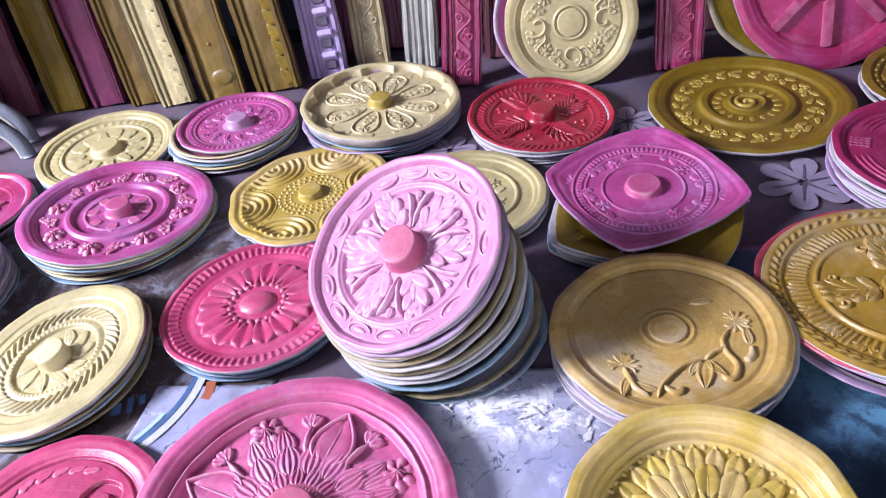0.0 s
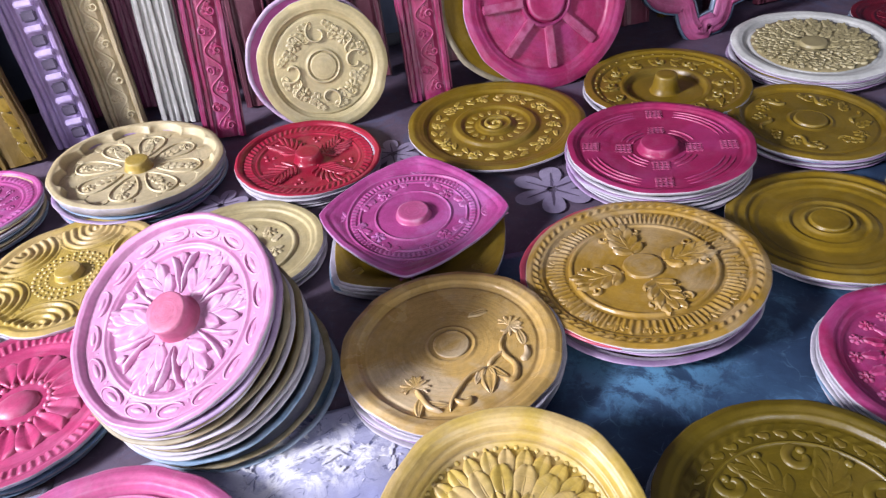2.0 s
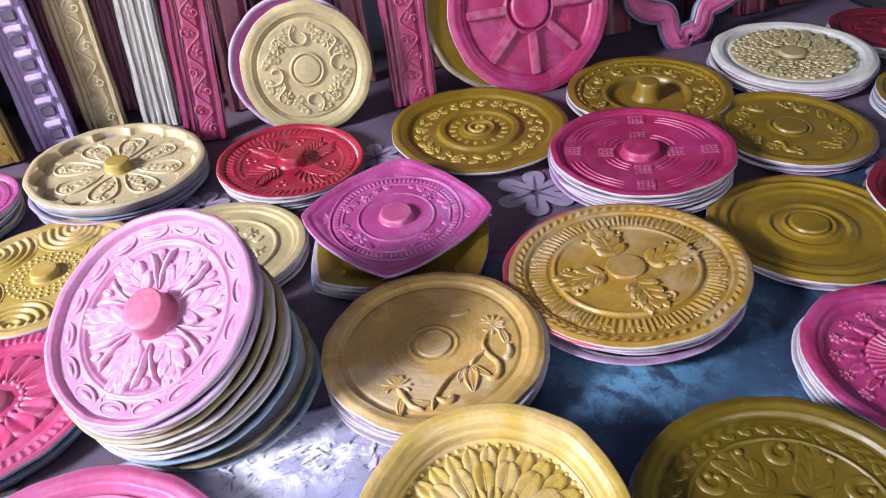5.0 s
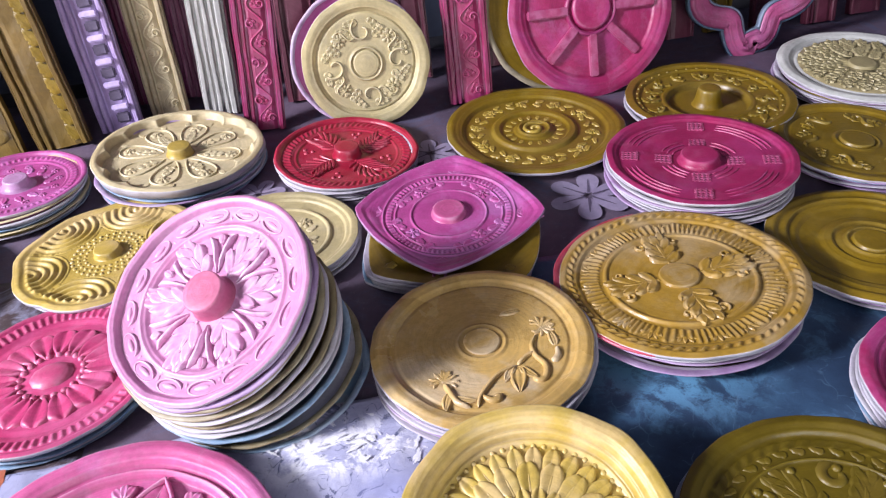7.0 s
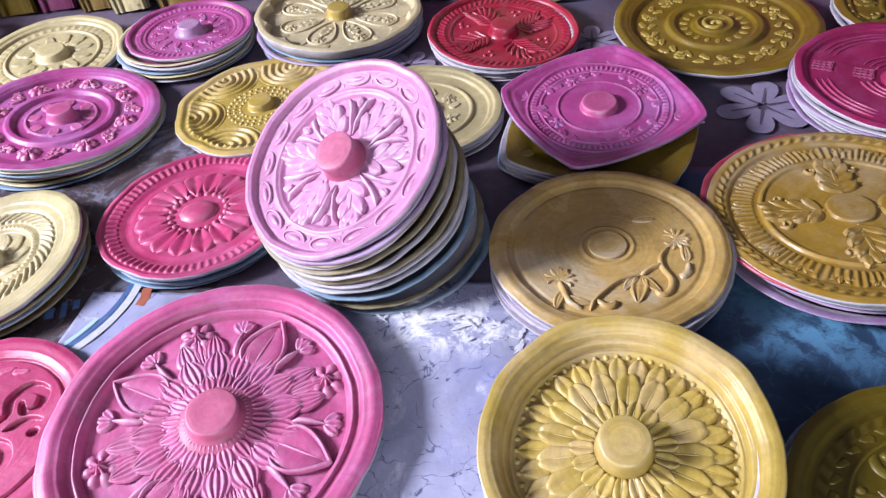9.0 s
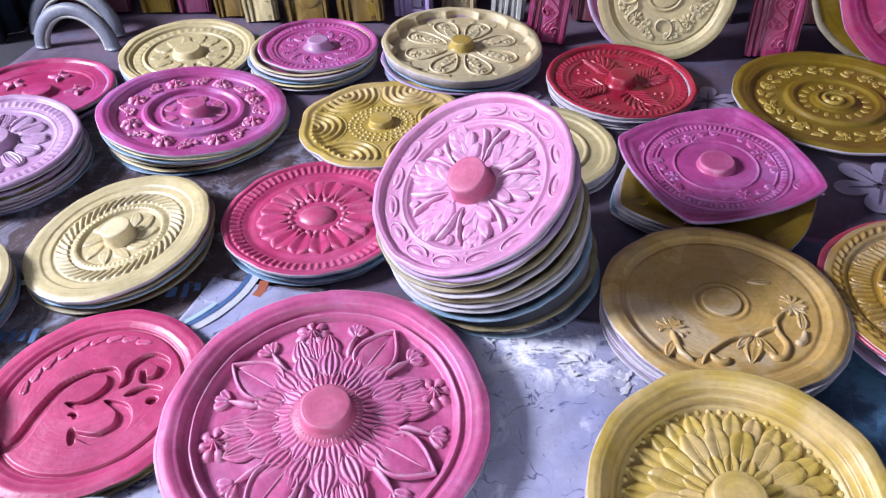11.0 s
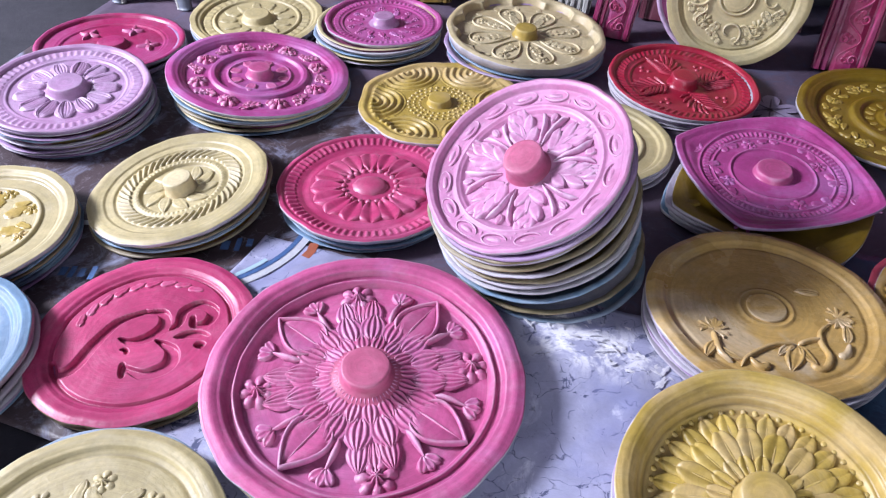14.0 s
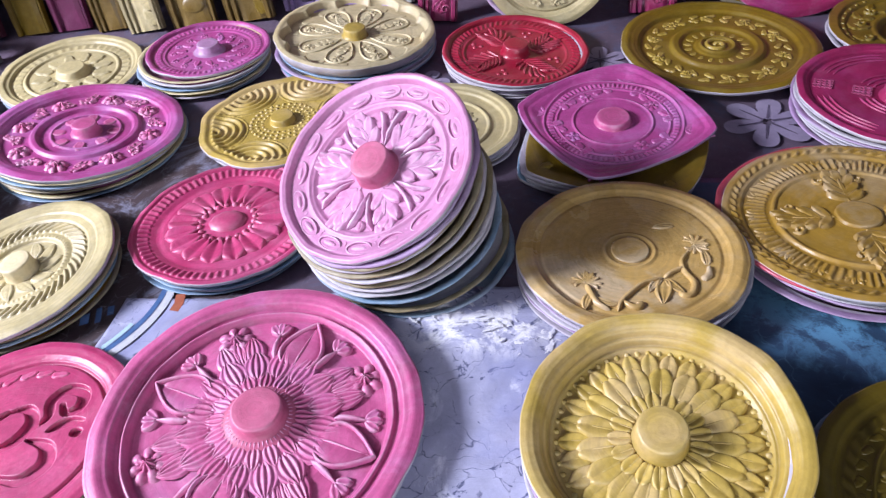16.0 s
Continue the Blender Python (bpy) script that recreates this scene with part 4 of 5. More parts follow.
def vine_stroke(pts, w0, w1):
    fine = []
    for q in range(len(pts) - 1):
        p0, p1, p2, p3 = (Vector(pts[min(max(q + d, 0), len(pts) - 1)]) for d in (-1, 0, 1, 2))
        for u in (0.0, 0.25, 0.5, 0.75):
            fine.append(0.5 * (2 * p1 + (p2 - p0) * u + (2 * p0 - 5 * p1 + 4 * p2 - p3) * u * u + (3 * p1 - p0 - 3 * p2 + p3) * u ** 3))
    child("scroll", stroke_mesh("scroll", fine + [Vector(pts[-1])], w0, w1, 0.009, OCHRE, 0.5), k.top, pose(0, 0, zf))


vine_stroke([(-0.112, -0.105), (-0.104, -0.135), (-0.094, -0.165), (-0.07, -0.186)], 0.006, 0.005)
vine_stroke([(-0.054, -0.191), (-0.044, -0.166), (-0.022, -0.14), (0.016, -0.108), (0.06, -0.096)], 0.004, 0.005)
vine_stroke([(-0.040, -0.160), (-0.022, -0.178), (-0.006, -0.178), (-0.004, -0.164)], 0.005, 0.008)
vine_stroke([(0.135, -0.006), (0.110, -0.04), (0.108, -0.075), (0.122, -0.112), (0.110, -0.146), (0.092, -0.150), (0.086, -0.136)], 0.004, 0.007)
vine_stroke([(0.06, -0.096), (0.085, -0.075), (0.108, -0.066)], 0.005, 0.004)
vine_stroke([(0.140, -0.106), (0.158, -0.09), (0.164, -0.062)], 0.008, 0.004)
for name, me, x, y, turn in (("blossom", fl, -0.112, -0.10, 120), ("blossom", fl, -0.112, -0.10, 20), ("blossom", fl, 0.148, 0.012, 60), ("blossom", fl, 0.148, 0.012, -70), ("leaf", lf, 0.06, -0.096, 258),
                             ("leaf", side_leaf, 0.064, -0.098, 290), ("leaf", side_leaf, 0.056, -0.096, 215), ("leaf", side_leaf, -0.1, -0.15, 320), ("leaf", side_leaf, -0.104, -0.135, 235),
                             ("leaf", side_leaf, 0.16, -0.06, 75), ("leaf", side_leaf, 0.118, 0.08, 170)):
    child(name, me, k.top, pose(x, y, zf, 0, 0, turn))
stack(m, 0.262, 9, 0.0072, (-1.0, -0.9), 23, g, mats=(RAW, RAW_VIOLET, RAW, RAW))

# golden mould with four acanthus leaves
m = at(0.843, 1.187, 0.085, -4.0, -3.8, 10)
g = "stack of golden acanthus moulds"
P = [(0, -0.02), (0.58, -0.02), (0.6, -0.005), (0.615, -0.005), (0.635, -0.03), (0.83, -0.03), (0.86, -0.008), (0.92, -0.004), (0.95, 0.012), (1, 0.0)]
k = Mould(m, 0.304, P, [TAN, RAW], "golden mould with four acanthus leaves and a rope border", lambda X, Y, F, T: ticks(F, T, 66, 0.885, 0.94, 0.020, 1.0)
          + 0.017 * (0.5 + 0.5 * np.cos(92 * T + 2.5 * np.sin(7 * T))) * smooth01(0.655, 0.68, F) * (1 - smooth01(0.775 + 0.035 * np.cos(19 * T), 0.80 + 0.035 * np.cos(19 * T), F)), 120, 560, 9, group=g, rough_edge=1.6)
k.knob(0.165, 0.005, TAN, 0.95, 1.15, 0, "low round boss")
k.round("acanthus_leaf", acanthus_mesh("acanthus_leaf", 0.128, 0.104, 0.019, 4, TAN, 0.0, 1.35, 76, 0.9), 0.18, 4, -12)
cu = stroke_mesh("curl", spiral(0.015, 0.003, 1.1, 0, 14), 0.005, 0.003, 0.009, TAN)
for d in (-17, 17):
    k.round("curl", cu, 0.50, 4, -12 + d)
k.round("shell", palmette_mesh("shell", 0.036, 80, 0.008, 5, TAN, 1.0, 0.4), 0.70, 19, 9.5)
stack(m, 0.304, 7, 0.0088, (-4.0, -3.8), 24, g, mats=(RAW_VIOLET, RAW, RAW, RAW_VIOLET))
under_mould(at(0.828, 1.196, 0.0815, -4.0, -3.8), 0.304, 0.016, RED, RED, 0.008, 91, "red edged mould just under the golden top mould", g)

# plain ringed gold mould
m = at(1.429, 1.218, 0.050, -2.4, -1.2)
g = "stack of plain gold moulds"
P = [(0, -0.02), (0.2, -0.02), (0.24, 0.0), (0.28, -0.03), (0.34, -0.045), (0.38, -0.02), (0.43, -0.03), (0.5, -0.055), (0.66, -0.05), (0.72, -0.03), (0.77, -0.03), (0.80, 0.0), (0.86, -0.015), (0.92, 0.012), (1, -0.012)]
k = Mould(m, 0.272, P, [OLIVE, RAW], "olive gold mould with plain concentric rings", None, 100, 220, 11, group=g)
k.knob(0.19, 0.012, OLIVE, 0.93, 1.1, 0.002, "low flat boss")
stack(m, 0.27, 4, 0.010, (-2.4, -1.2), 25, g, mats=(RAW, RAW_VIOLET, RAW))

# crimson lattice mould
m = at(1.157, 1.688, 0.105, -1.4, -1.6, -24)
g = "stack of crimson lattice moulds"
k = Mould(m, 0.289, DEEP[:1] + [(0, -0.04), (0.86, -0.04), (0.9, -0.012), (0.94, 0.006), (1, 0)][1:], [MAGENTA_SOFT, RAW], "crimson mould with lattice blocks and arc lines", None, 90, 260, 13, group=g)
k.knob(0.21, 0.015, MAGENTA_SOFT, 0.92, 1.2, 0, "crimson round knob")
rod = box_mesh("lattice_bar", (-0.027, -0.0026, -0.003), (0.027, 0.0026, 0.0035), MAGENTA_SOFT, 0.001)
for r in (0.38, 0.74):
    for a in range(4):
        for q in (-0.072, -0.024, 0.024, 0.072):
            mm = pose(0, 0, 0, 0, 0, 90 * a) @ pose(r * 0.289, 0, k.floor(r))
            child("lattice_bar", rod, k.top, mm @ pose(0, q * 0.289, 0))
            child("lattice_bar", rod, k.top, mm @ pose(q * 0.289, 0, 0, 0, 0, 90))
for r, s in ((0.30, 24), (0.36, 22), (0.42, 20), (0.70, 14), (0.755, 14), (0.81, 14)):
    me = stroke_mesh("arc_line", [(p[0] - r * 0.289, p[1]) for p in arc(r * 0.289, -24 if r < 0.5 else -28, 24 if r < 0.5 else 28)], 0.0035, 0.0035, 0.006, MAGENTA_SOFT)
    k.round("arc_line", me, r, 4, 45)
stack(m, 0.288, 9, 0.0105, (-1.4, -1.6), 26, g, mats=(RAW, RAW, RAW_VIOLET, RAW))

# olive gold mould with vines
m = at(1.735, 1.704, 0.058, 0.9, 1.2, 20)
g = "stack of olive vine moulds"
k = Mould(m, 0.266, SHALLOW, [OLIVE, RAW], "olive gold mould with scattered vine sprigs", lambda X, Y, F, T: hump(F, 0.25, 0.02, 0.02), 80, 220, 15, group=g)
k.knob(0.2, 0.004, OLIVE, 0.93, 1.05, 0, "low round boss")
sp = stroke_mesh("sprig", s_curve(0.09, 0.012), 0.006, 0.005, 0.009, OLIVE, 0.4)
lf2 = acanthus_mesh("leaf", 0.062, 0.05, 0.012, 3, OLIVE, 0.3, 1.0, 60, 0.8)
k.round("sprig", sp, 0.5, 6, 10, 75)
k.round("leaf", lf2, 0.52, 8, 30, 40)
k.round("blossom", blossom_mesh("blossom", 0.03, 0.010, 6, OLIVE), 0.6, 4, 15)
stack(m, 0.266, 5, 0.0095, (0.9, 1.2), 27, g, mats=(RAW_VIOLET, RAW_BLUE, RAW))

# olive mould with a tall knob and leaf ring
m = at(1.434, 2.136, 0.065, -0.3, -1.0)
g = "pair of olive knob moulds"
RING = [(0, -0.12), (0.45, -0.12), (0.5, -0.05), (0.53, -0.045), (0.56, -0.055), (0.8, -0.045), (0.83, -0.02), (0.87, -0.02), (0.91, 0.006), (1, 0.0)]
k = Mould(m, 0.306, RING, [OLIVE, RAW], "olive gold mould with a tall knob and a leaf scroll ring", None, 90, 260, 17, group=g)
k.knob(0.15, 0.10, OLIVE, 0.86, 1.3, 0, "tall tapered knob")
lf3 = leaf_mesh("leaf", 0.055, 0.034, 0.012, OLIVE, 0.75, 3, 0, 0.3)
k.round("leaf", lf3, 0.57, 16, 0, 50)
k.round("leaf", lf3, 0.70, 16, 11, -60)
k.round("curl", stroke_mesh("curl", spiral(0.022, 0.004, 1.2, 0, 14), 0.006, 0.004, 0.010, OLIVE), 0.66, 12, 6)
k.round("bead", bead_mesh("bead", 0.006, OLIVE), 0.845, 40)
stack(m, 0.305, 3, 0.012, (-0.3, -1.0), 28, g, depth=0.125, mats=(RAW, RAW))

# grey-rimmed mould covered with leaves
m = at(2.081, 2.160, 0.090, 2.2, -1.1)
g = "stack of grey-rimmed moulds"
k = Mould(m, 0.308, SHALLOW, [GREY, RAW], "grey rimmed mould with a sandy field of leaves", None, 70, 200, 19, group=g)
k.knob(0.17, 0.02, KHAKI, 0.9, 1.3, 0, "sandy round boss")
child("sandy_field", lathe("sandy_field", [(0.308 * 0.75, -0.011), (0.308 * 0.74, -0.006), (0.308 * 0.5, -0.005), (0.02, -0.005)], 96, 19, 0.308, [KHAKI], True), k.top, None, "sandy beige field")
lf4 = acanthus_mesh("leaf", 0.07, 0.062, 0.016, 3, KHAKI, 0.2, 1.1, 60, 0.6)
for r, n, t in ((0.22, 11, 15), (0.38, 17, -25), (0.52, 22, 30)):
    k.round("leaf", lf4, r, n, r * 90, t, 0.012)
stack(m, 0.308, 8, 0.0095, (2.2, -1.1), 29, g, mats=(RAW, RAW_VIOLET, RAW, RAW))

# gold mould with a spiral boss
m = at(0.752, 2.128, 0.050, 0.6, -0.4, 5)
P = [(0, -0.03), (0.14, -0.03), (0.17, -0.005), (0.2, -0.03), (0.24, -0.05), (0.36, -0.045), (0.40, -0.015), (0.45, -0.012), (0.5, -0.05), (0.78, -0.05), (0.83, -0.012), (0.88, 0.0), (0.94, 0.014), (1, 0.0)]
k = Mould(m, 0.322, P, [OLIVE, RAW], "gold mould with rings, flower wreath and spiral boss", None, 100, 280, 21, group="single gold mould", rough_edge=1.6)
lf5 = leaf_mesh("leaf", 0.042, 0.024, 0.009, GOLD, 0.8, 2, 0, 0.3)
k.round("leaf", lf5, 0.58, 24, 0, 60)
k.round("leaf", lf5, 0.68, 24, 7, -70)
k.round("blossom", blossom_mesh("blossom", 0.024, 0.011, 6, GOLD), 0.655, 10, 10)
k.round("petal", leaf_mesh("petal", 0.032, 0.02, 0.007, GOLD, 1.0, 0, 0, 0.3), 0.25, 18)
child("spiral_boss", stroke_mesh("spiral_boss", spiral(0.045, 0.004, 1.4, 0.5, 30), 0.008, 0.008, 0.010, GOLD), k.top, pose(0, 0, k.floor(0)))
under_stack(m, 0.318, 2, 0.012, (0.6, -0.4), 30, "single gold mould", mats=(RAW,))

# bright red mould
m = at(0.068, 2.138, 0.062, 1.1, 3.4, 8)
g = "stack of red moulds"
k = Mould(m, 0.252, BAND, [RED, RAW], "bright red mould with feather leaves and a rope border", lambda X, Y, F, T: ticks(F, T, 64, 0.77, 0.89, 0.02, 0.6), 90, 300, 23, group=g)
k.knob(0.185, 0.075, RED, 0.9, 1.2, 0, "red round knob")
fan = acanthus_mesh("feather_leaf", 0.118, 0.118, 0.017, 6, RED, 0.35, 0.85, 84, 0.8)
k.round("feather_leaf", fan, 0.2, 4, 22, -8)
for a in range(4):
    for r, d in ((0.5, 62), (0.58, 68), (0.62, 60)):
        k.round("bead", bead_mesh("bead", 0.008, RED), r, 1, 90 * a + d)
stack(m, 0.25, 6, 0.0098, (1.1, 3.4), 31, g, mats=(RAW, RAW, RAW_VIOLET))

# sand-coloured eight-panel flower mould
m = at(-0.510, 2.264, 0.100, 0.5, 3.8, 10)
g = "stack of sand flower moulds"


def scallop(X, Y, F, T):
    lobe = np.abs(np.cos(6 * T)) ** 0.6
    edge = 0.80 + 0.08 * lobe
    return 0.085 * smooth01(edge, edge + 0.05, F)


k = Mould(m, 0.292, [(0, -0.065), (0.9, -0.065), (0.95, -0.055), (1, -0.065)], [SAND, RAW], "sandy scalloped mould with eight flower panels", scallop, 110, 320, 25, group=g)
k.knob(0.145, 0.045, GOLD_SUN, 0.9, 1.25, 0, "round yellow knob")
tear = [(0.155 * (0.5 - 0.5 * math.cos(t)), 0.046 * math.sin(t) * (0.45 + 0.85 * (0.5 - 0.5 * math.cos(t)))) for t in [2 * math.pi * q / 44 for q in range(45)]]
k.round("panel_outline", stroke_mesh("panel_outline", tear, 0.004, 0.004, 0.007, SAND), 0.2, 8, 22.5)
k.round("grape", bead_mesh("grape", 0.006, SAND, 0.6), 0.5, 8, 19)
k.round("grape", bead_mesh("grape", 0.006, SAND, 0.6), 0.5, 8, 26)
k.round("grape", bead_mesh("grape", 0.006, SAND, 0.6), 0.54, 8, 22.5)
k.round("blossom", blossom_mesh("blossom", 0.026, 0.010, 6, SAND), 0.62, 8, 22.5)
k.round("leaf", acanthus_mesh("leaf", 0.075, 0.05, 0.010, 3, SAND, 0.0, 1.1, 60, 0.6), 0.28, 8, 22.5)
k.round("leaf", leaf_mesh("leaf", 0.035, 0.022, 0.008, SAND, 0.8, 0, 3, 0.2), 0.7, 16, 11)
stack(m, 0.29, 8, 0.0115, (0.5, 3.8), 32, g, mats=(RAW_VIOLET, RAW, RAW_BLUE))

# violet mould with a lilac knob
m = at(-1.053, 2.224, 0.085, -0.5, 2.5)
g = "stack of violet moulds"
k = Mould(m, 0.223, BAND, [VIOLET, RAW], "violet mould with leaf ring and pale lilac knob", lambda X, Y, F, T: ticks(F, T, 60, 0.76, 0.86, 0.02), 80, 260, 27, group=g)
k.knob(0.2, 0.07, LILAC, 0.85, 1.5, 0, "pale lilac knob")
k.round("leaf", leaf_mesh("leaf", 0.045, 0.028, 0.009, VIOLET, 0.8, 3, 0, 0.3), 0.36, 14, 0, 20)
k.round("blossom", blossom_mesh("blossom", 0.016, 0.008, 6, VIOLET), 0.58, 14, 12)
under_stack(at(-1.075, 2.21, 0.085, -0.5, 2.5), 0.238, 9, 0.0088, (-0.5, 2.5), 33, g, mats=(CREAM, RAW, RAW, RAW_BLUE))

# cream mould with a leaf boss
m = at(-1.562, 2.152, 0.060, 2.2, 2.4)
g = "stack of cream leaf moulds"
k = Mould(m, 0.257, STEP, [CREAM, RAW], "cream mould with a large boss and leaf ring", lambda X, Y, F, T: ticks(F, T, 40, 0.68, 0.8, 0.014), 80, 220, 29, group=g)
k.knob(0.22, 0.04, CREAM, 0.85, 1.2, 0, "large round cream boss")
k.round("leaf", leaf_mesh("leaf", 0.075, 0.05, 0.013, CREAM, 0.8, 2, 4, 0.2), 0.28, 12)
stack(m, 0.256, 5, 0.0105, (2.2, 2.4), 34, g, mats=(RAW, RAW, RAW_BLUE))

# pink mould with a flower wreath
m = at(-1.307, 1.717, 0.082, -2.9, 6.2)
g = "stack of pink wreath moulds"
P = [(0, -0.06), (0.45, -0.06), (0.49, -0.02), (0.53, -0.02), (0.56, -0.055), (0.80, -0.055), (0.84, -0.02), (0.88, 0.0), (0.93, 0.014), (1, 0.0)]
k = Mould(m, 0.299, P, [VIOLET, RAW], "violet pink mould with flower wreath and round knob", lambda X, Y, F, T: hump(F, 0.345, 0.014, 0.02), 100, 280, 31, group=g)
k.knob(0.135, 0.05, PINK, 0.9, 1.3, 0, "pink round knob")
k.round("petal", leaf_mesh("petal", 0.055, 0.04, 0.012, PINK, 0.9, 0, 3, 0.3), 0.2, 8, 10)
k.round("blossom", blossom_mesh("blossom", 0.036, 0.020, 6, PINK), 0.68, 8, 0)
lf6 = acanthus_mesh("leaf", 0.052, 0.044, 0.014, 3, PINK, 0.3, 1.1, 60, 0.7)
for d, t in ((14, 80), (24, -60), (33, 100)):
    k.round("leaf", lf6, 0.66, 8, d, t)
stack(m, 0.298, 7, 0.0108, (-2.9, 6.2), 35, g, mats=(CREAM, RAW_BLUE, RAW, RAW_OLIVE))

# cream mould with rope rings
m = at(-1.222, 1.103, 0.062, 2.5, -5.5)
g = "stack of cream rope moulds"
P = [(0, -0.07), (0.42, -0.07), (0.46, -0.035), (0.5, -0.035), (0.53, -0.045), (0.7, -0.04), (0.73, -0.02), (0.8, -0.018), (0.83, 0.0), (0.94, 0.012), (1, 0.0)]
k = Mould(m, 0.247, P, [CREAM, RAW], "cream mould with leaf swirl, rope rings and knob", lambda X, Y, F, T: ticks(F, T, 44, 0.54, 0.69, 0.03, 1.2) + ticks(F, T, 60, 0.455, 0.5, 0.01), 110, 320, 33, group=g)
k.knob(0.165, 0.085, SAND, 0.92, 1.15, 0, "flat-topped cream knob")
k.round("leaf", leaf_mesh("leaf", 0.065, 0.04, 0.014, CREAM, 0.85, 0, 3, 0.2, 12, 8, 0.3), 0.18, 10, 0, 25)
stack(m, 0.245, 4, 0.0145, (2.5, -5.5), 36, g, mats=(RAW_OLIVE, RAW_BLUE, RAW_OLIVE))

# rose-red daisy mould
m = at(-0.733, 1.287, 0.048, -1.7, 0.4)
g = "stack of rose daisy moulds"
P = [(0, -0.05), (0.66, -0.05), (0.72, -0.055), (0.8, -0.035), (0.93, -0.012), (0.96, 0.006), (1, 0.0)]
k = Mould(m, 0.256, P, [ROSE, RAW], "rose red daisy mould with beads and oval boss", lambda X, Y, F, T: ticks(F, T, 72, 0.80, 0.92, 0.02), 100, 360, 35, group=g)
k.round("petal", leaf_mesh("petal", 0.098, 0.078, 0.018, ROSE, 1.6, 0, 0, 0.7, 18, 14, 0, 0.6), 0.27, 16)
k.round("bead", bead_mesh("bead", 0.0095, ROSE, 0.9), 0.29, 20)
child("oval_boss", bead_mesh("oval_boss", 0.046, ROSE, 0.35, 1.15), k.top, pose(0, 0, k.floor(0), 0, 0, 10))
stack(m, 0.255, 5, 0.0085, (-1.7, 0.4), 37, g, mats=(RAW, RAW_BLUE, RAW, RAW_BLUE))

# scalloped yellow mould
m = at(-0.686, 1.776, 0.050, -0.5, -0.6)
g = "stack of scalloped yellow moulds"


def shells(X, Y, F, T):
    out = np.zeros_like(F)
    for q in range(6):
        a = q * math.pi / 3 + 0.3
        d = np.hypot(X - 0.84 * math.cos(a), Y - 0.84 * math.sin(a))
        out = np.maximum(out, (d < 0.42) * (0.5 + 0.5 * np.cos(d * 2 * np.pi / 0.088)) * 0.030)
    return out * smooth01(0.36, 0.4, F) * (1 - smooth01(0.84, 0.88, F))


k = Mould(m, 0.264, [(0, -0.05), (0.74, -0.05), (0.88, -0.01), (0.94, 0.012), (1, 0)], [GOLD_SUN, RAW], "yellow scalloped mould with shell arcs and bead rings", shells, 110, 320, 37, lambda T: 1 + 0.035 * np.abs(np.cos(4 * T + 0.6)) - 0.01, group=g)
k.knob(0.15, 0.03, GOLD_SUN, 0.92, 1.2, 0, "round knob")
k.round("bead", bead_mesh("bead", 0.0055, GOLD_SUN), 0.25, 24)
k.round("bead", bead_mesh("bead", 0.006, GOLD_SUN), 0.32, 28)
k.round("bead", bead_mesh("bead", 0.0065, GOLD_SUN), 0.39, 32)
stack(m, 0.262, 4, 0.010, (-0.5, -0.6), 38, g, mats=(RAW, RAW_VIOLET, RAW))

# leaning pile with a pale pink mould on top
g = "leaning pile of moulds"
m = at(-0.292, 1.186, 0.285, 20.6, -19.1, 0)
P = [(0, -0.13), (0.2, -0.12), (0.64, -0.125), (0.69, -0.09), (0.72, -0.07), (0.755, -0.085), (0.90, -0.06), (0.94, 0.0), (0.97, 0.012), (1, 0.0)]
k = Mould(m, 0.248, P, [PINK_PALE, RAW], "pale pink acanthus mould tilted on top of a pile", None, 120, 320, 39, group=g)
k.knob(0.195, 0.065, PINK_KNOB, 0.97, 1.2, 0, "flat-topped rose pink knob")
for q in range(6):
    tuft = acanthus_mesh("acanthus_leaf", 0.108, 0.118, 0.020, 3, PINK_PALE, 0.2 if q % 2 else -0.2, 1.25, 52, 0.5)
    k.round("acanthus_leaf", tuft, 0.235, 1, 40 + 60 * q)
for d in (-1, 1):
    stem = stroke_mesh("stem", [(0, 0), (0.03, 0.002 * d), (0.06, 0.006 * d), (0.085, 0.014 * d), (0.098, 0.024 * d)], 0.004, 0.006, 0.014, PINK_PALE, 0.3)
    k.round("stem", stem, 0.25, 6, 70 + 2 * d, 3 * d)
k.round("bud", leaf_mesh("bud", 0.030, 0.022, 0.018, PINK_PALE, 1.1, 0, 3, 0.0, 12, 8), 0.54, 6, 70)
ov = stroke_mesh("oval_ring", [(0.031 * math.cos(2 * math.pi * q / 24), 0.0155 * math.sin(2 * math.pi * q / 24)) for q in range(25)], 0.0028, 0.0028, 0.0045, PINK_PALE)
ob_ = bead_mesh("oval_bead", 0.0065, PINK_PALE, 0.6, 3.0)
k.round("oval_ring", ov, 0.835, 16, 8, 90)
k.round("oval_bead", ob_, 0.835, 16, 8, 90)
k.round("dart", leaf_mesh("dart", 0.034, 0.010, 0.005, PINK_PALE), 0.77, 16, 8 + 180 / 16)
pile = [(VIOLET, RAW_VIOLET, 0.97), (PINK, RAW_VIOLET, 0.94), (OLIVE, RAW_OLIVE, 0.89), (RAW, RAW, 0.84), (RAW_OLIVE, RAW_OLIVE, 0.77), (RAW, RAW, 0.69), (OLIVE, RAW_OLIVE, 0.60),
        (RAW, RAW, 0.53), (RAW_OLIVE, RAW, 0.44), (RAW_BLUE, RAW_BLUE, 0.32), (RAW, RAW_OLIVE, 0.16), (RAW_BLUE, RAW_BLUE, 0.02)]
